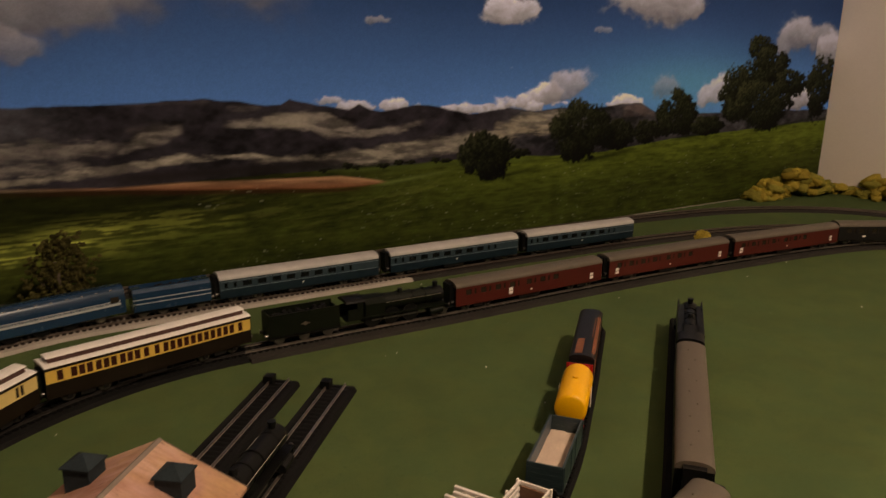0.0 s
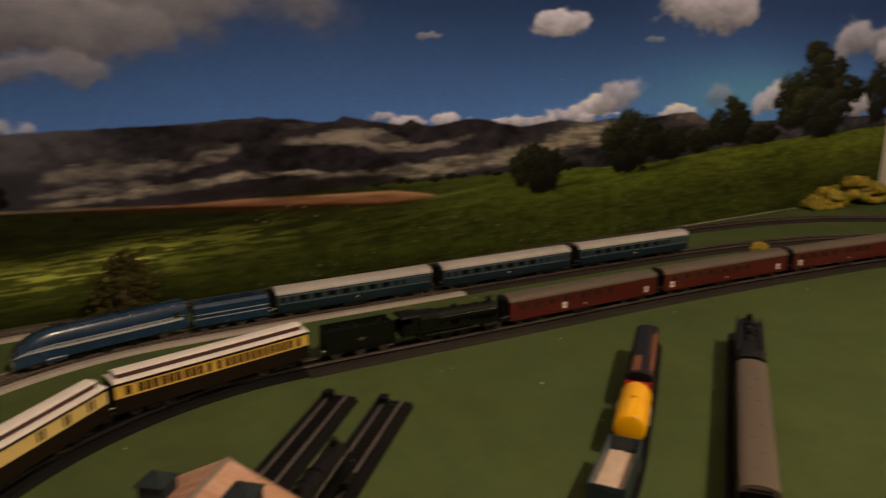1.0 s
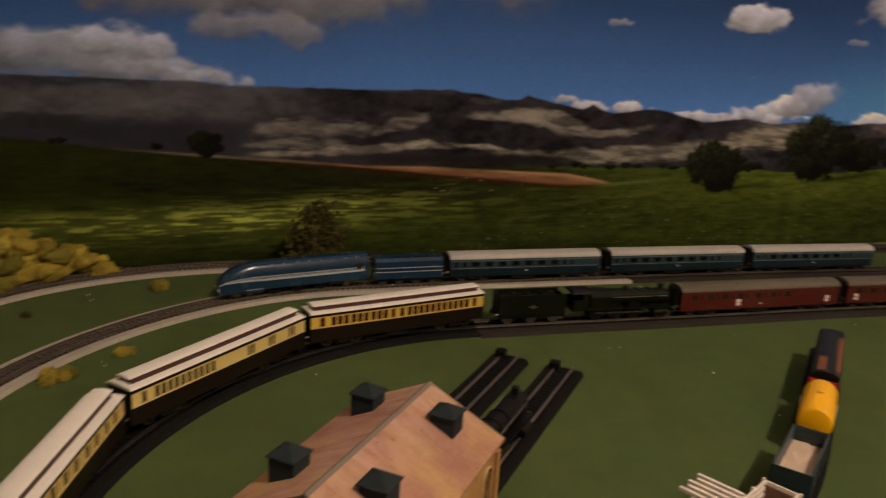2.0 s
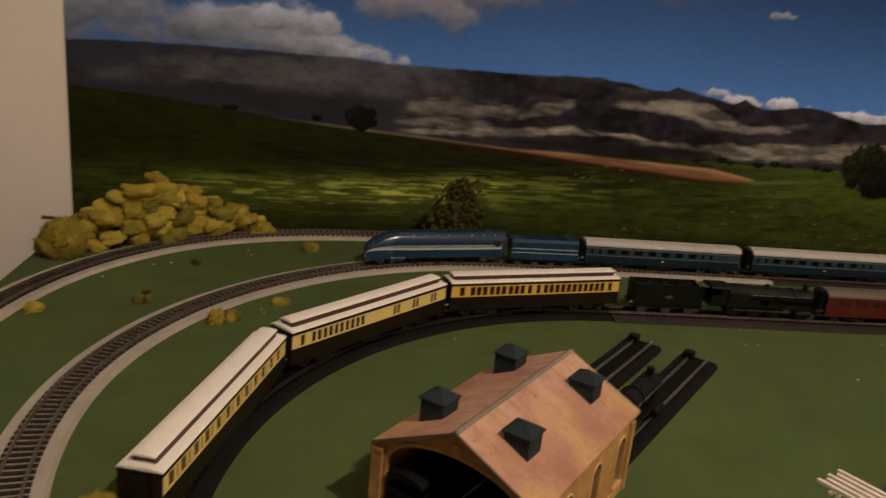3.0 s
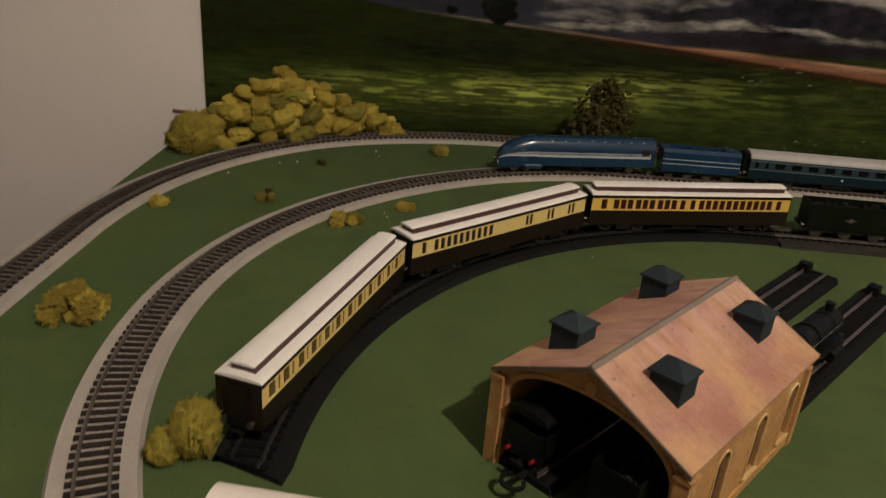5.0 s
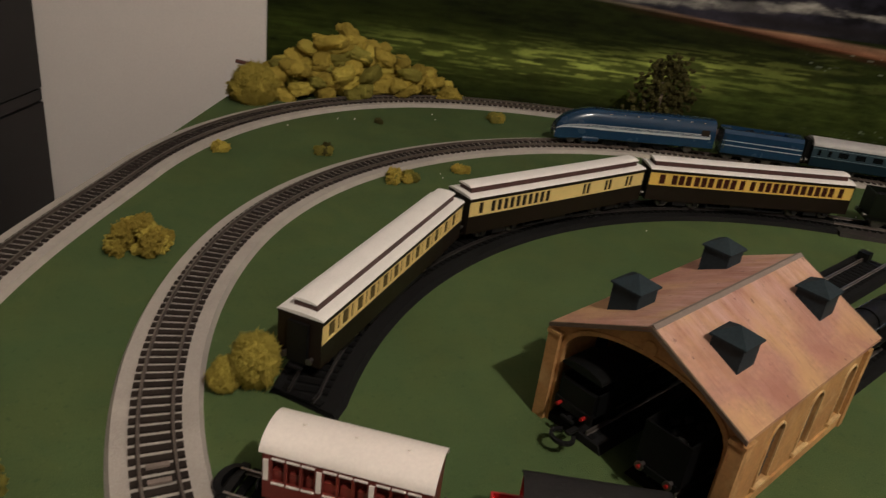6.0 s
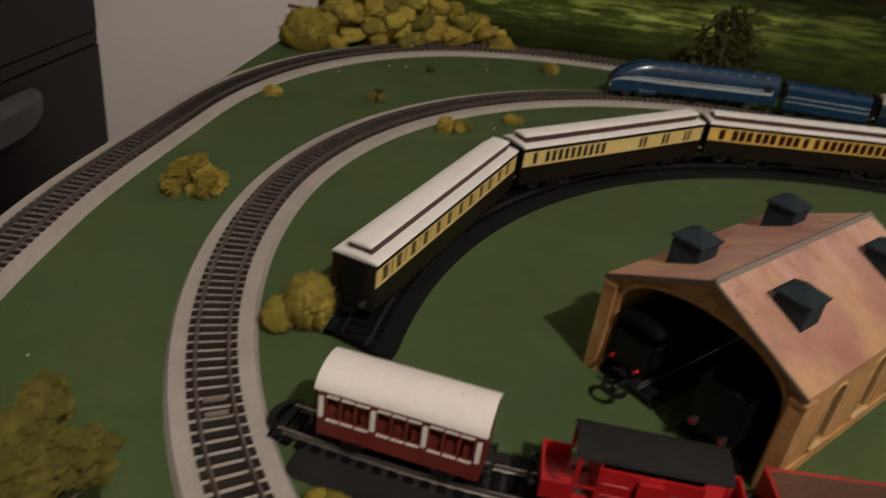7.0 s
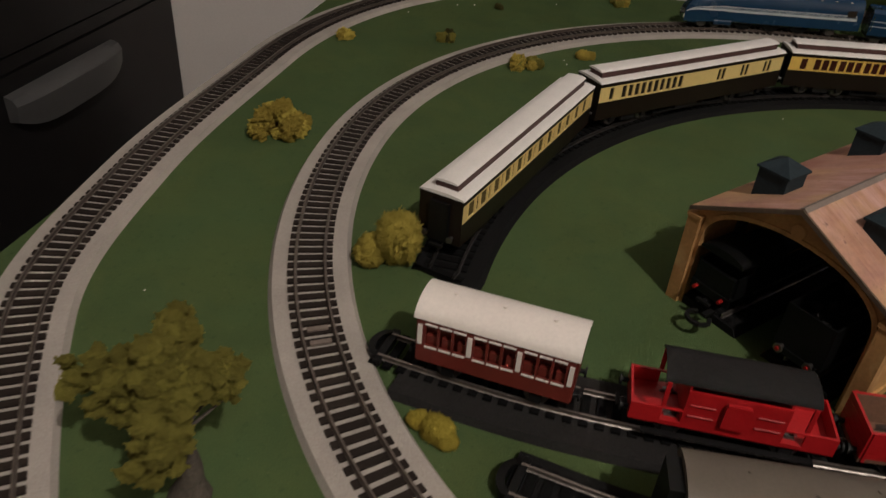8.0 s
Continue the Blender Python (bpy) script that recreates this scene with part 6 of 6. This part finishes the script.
def add_clump(parent, kind, material, p, r, rng_, name="clump", flat=1.0):
    me_ = clump_mesh(kind, material, rng_.randrange(6) + 10 * list(M).index(material))
    m_ = Matrix.Translation(Vector(p) * 0.001) @ Euler([rng_.uniform(-0.5, 0.5), rng_.uniform(-0.5, 0.5), rng_.uniform(0, 6.28)]).to_matrix().to_4x4() @ Matrix.Diagonal((r * 0.001 * rng_.uniform(1, 2 - flat), r * 0.001, r * 0.001 * flat, 1))
    return piece(name, me_, parent, m_)


def bush_pile(label, x0, y0, x1, y1, top, count, seed, mats, r0=11, r1=22, peak=0.35):
    """A heap of foam lumps along a line against the wall, highest near one end."""
    rng_ = random.Random(seed)
    c = thing("foliage_heap", label, "bushes", "foliage heaps", pose(x0 / 1000, y0 / 1000, 0))
    for k in range(count):
        u = rng_.random() ** 1.1
        hmax = top * max(0.12, 1 - abs(u - peak) / (peak if u < peak else 1 - peak) * 0.85)
        z = rng_.uniform(0.10, 0.92) * hmax
        w = (1 - z / top) * 46 + 8
        x, y = (x1 - x0) * u, (y1 - y0) * u
        nx, ny = (y1 - y0), -(x1 - x0)
        ln = math.hypot(nx, ny)
        off = rng_.uniform(-0.9, 0.42) * w
        r = rng_.uniform(r0, r1) * (0.75 + 0.25 * (1 - z / top)) * (0.55 + 0.45 * hmax / top)
        px_, py_ = x0 + x + nx / ln * off, y0 + y + ny / ln * off
        px_, py_ = min(max(px_, LEFT_X + r + 2), RIGHT_X - r - 2), min(py_, WALL_Y - r - 2)
        add_clump(c, "chunk", rng_.choice(mats), (px_ - x0, py_ - y0, max(r * 0.45, z)), r, rng_)
    return c


bush_pile("heap of ochre foam bushes in the corner of the baseboard", -678, 874, -438, 1000, 99, 165, 7, ["foam_y", "foam_y", "foam_y", "foam_y", "bright_tuft", "foam_g"], 11, 19, 0.42)
bush_pile("heap of ochre foam bushes in the far corner", 1300, 992, 1596, 940, 74, 110, 8, ["foam_y", "foam_g"], 10, 18, 0.45)
bush_pile("low heap of ochre foam bushes along the side wall", 1580, 945, 1588, 700, 58, 60, 9, ["foam_y", "foam_g"], 10, 17, 0.25)


def bush(label, x, y, spread, height, seed, mats, count, kind="fluff", r=(5, 9), along=(1.0, 0.0)):
    rng_ = random.Random(seed)
    c = thing("bush", label, "bush", "small bushes", pose(x / 1000, y / 1000, 0))
    for k in range(count):
        a, d = rng_.uniform(0, 6.28), spread * math.sqrt(rng_.random())
        rr = rng_.uniform(*r)
        z = rr * 0.5 + rng_.random() * max(0.0, height - rr) * (1 - 0.6 * d / spread)
        u, v = d * math.cos(a) * along[0], d * math.sin(a) / along[0]
        ca, sa = math.cos(along[1]), math.sin(along[1])
        add_clump(c, kind, rng_.choice(mats), (u * ca - v * sa, u * sa + v * ca, z), rr, rng_)
    return c


bush("yellow ochre foam bush between two curved tracks", -613, 434, 16, 31, 1, ["foam_y", "foam_y", "bright_tuft", "foam_y"], 30, r=(5, 9), along=(1.15, 0.5))
near_bush = thing("bush", "bristly yellow foam bush of two balls beside a coach's end", "bush", "small bushes", pose(-0.480, 0.300, 0))
for k, (p, r, squash) in enumerate((((0, 0, 17), 14.5, 1.15), ((-15, -8, 9), 9.5, 1.0))):
    me_ = clump_mesh("ball", "bright_tuft", 90 + k)
    piece("clump", me_, near_bush, Matrix.Translation(Vector(p) * 0.001) @ Matrix.Diagonal((r * 0.001, r * 0.001, r * squash * 0.001, 1)))
low_tuft = thing("bush", "small bright yellow tuft beside the siding", "bush", "small bushes", pose(-0.427, 0.171, 0))
for k, (p, r, squash) in enumerate((((3, 0, 4), 8.0, 0.75), ((-7, 4, 3), 5.5, 0.7), ((9, -5, 3), 5.0, 0.7))):
    piece("clump", clump_mesh("ball", "yellow_flock", 95 + k), low_tuft, Matrix.Translation(Vector(p) * 0.001) @ Matrix.Diagonal((r * 0.001, r * 0.001, r * squash * 0.001, 1)))
bush("large rounded ochre bush at the end of the foliage heap", -670, 852, 9, 36, 31, ["bright_tuft"], 3, "ball", (25, 30))
bush("small ochre tuft on the grass", -449, 654, 13, 9, 5, ["foam_y", "foam_g"], 8, r=(5, 8))
bush("tiny ochre tuft on the grass", -397, 711, 9, 6, 6, ["foam_y"], 5, r=(4, 6))
bush("ochre tuft beside the outer track", -640, 663, 7, 10, 7, ["foam_y", "bright_tuft"], 6, r=(5, 7.5))
bush("small brown-green tuft by the outer track", -362, 918, 12, 8, 8, ["foam_g", "foam_y"], 8, r=(4, 7))
bush("tiny dark green tuft on the grass", -507, 836, 4, 5, 9, ["foam_d"], 3, r=(3, 5))
bush("small dark green tuft beside the track", -540, 700, 8, 8, 10, ["foam_d", "foam_g"], 5, r=(5, 7))
bush("small ochre tuft behind the green engine", 138, 925, 14, 9, 11, ["foam_y", "foam_g"], 8, r=(5, 8))
bush("small ochre tuft near the blue train", 520, 925, 16, 10, 12, ["foam_y", "foam_g"], 8, r=(6, 9))
bush("rounded pale ochre tuft behind the maroon coaches", 860, 770, 10, 34, 13, ["foam_y"], 10, r=(8, 12))


def model_tree(label, x, y, height, spread, seed, mats, count, trunk_mat, r=(7, 12), crown_low=0.3, lobes=(), flat=0.9):
    rng_ = random.Random(seed)
    c = thing("model_tree", label, "tree", "model trees", pose(x / 1000, y / 1000, 0))
    t = bmesh.new()
    n = 10
    secs = []
    for i in range(7):
        u = i / 6
        rad = (6.4 - 4.4 * u) * (1 + (0.5 if i == 0 else 0))
        ox, oy = 2.0 * math.sin(3 * u), 1.5 * math.sin(5 * u)
        secs.append([(ox + rad * math.cos(2 * math.pi * k / n), oy + rad * math.sin(2 * math.pi * k / n), u * height * 0.75) for k in range(n)])
    part("trunk", loft(t, secs), trunk_mat, c, smooth=1.0)
    tips = []
    for k in range(0 if lobes else 9):
        a = k * 2.4 + rng_.uniform(-0.3, 0.3)
        z0 = height * rng_.uniform(0.2, 0.55)
        d = spread * rng_.uniform(0.45, 0.95)
        tip = (d * math.cos(a), d * math.sin(a), min(height * 0.95, z0 + height * rng_.uniform(0.12, 0.4)))
        b = bmesh.new()
        cyl(b, (0.5, 0.5, z0), tip, 1.9, 7, 0.7)
        part("limb", b, trunk_mat, c, smooth=1.0)
        tips.append(tip)
    for tip in lobes:
        b = bmesh.new()
        cyl(b, (0.5, 0.5, 1.1 * height * max(crown_low, 0.3)), tuple(0.8 * q for q in tip), 1.1, 7, 0.4)
        part("limb", b, trunk_mat, c, smooth=1.0)
    tips.append((0, 0, height * 0.9))
    if lobes:
        tips = [*lobes, *lobes, (-6, 6, height * 0.9)]
    for k in range(count):
        tx, ty, tz = rng_.choice(tips)
        u = rng_.uniform(0.35, 1.04)
        jx, jy, jz = (max(-1.7, min(1.7, rng_.gauss(0, 1))) for _ in range(3))
        p = (tx * u + jx * spread * 0.13, ty * u + jy * spread * 0.13, max(height * crown_low, tz + jz * height * 0.08))
        add_clump(c, "leaf", rng_.choice(mats), p, rng_.uniform(*r), rng_, "leaf_clump", flat)
    return c


model_tree("large olive foam model tree beside the outer track", -516, 110, 66, 28, 21, ["foam_g"], 560, "trunk", (2.2, 5.4), 0.50, ((-16, 36, 60), (-12, 28, 64), (-40, 4, 54), (-32, 8, 58), (-28, -4, 52), (17, 18, 58), (10, 12, 60), (6, -26, 52), (10, -18, 57), (0, -11, 62), (-12, 8, 66), (-4, -2, 66)), 0.75)
model_tree("dark olive model tree between the two back tracks", -167, 927, 104, 40, 22, ["foam_d"], 640, "bark", (1.9, 4.2), 0.07, ((-48, -2, 20), (-38, -4, 15), (-36, 2, 28), (-24, 4, 22), (-30, 2, 50), (-26, 4, 70), (-12, 0, 88), (6, 2, 100), (22, 3, 97), (34, -2, 84), (42, 2, 66), (38, 4, 48), (20, -4, 40), (0, -4, 46), (10, 4, 70), (-10, -4, 62), (24, 2, 64)), 0.85)
tw = thing("twig", "red-brown twig sticking out of the foliage heap", "twig", m=pose(-0.692, 0.878, 0.040))
tb = bmesh.new()
cyl(tb, (-9, 0, 0), (22, 6, -3), 2.6, 8, 2.0)
part("stem", tb, "twig", tw, smooth=1.0)
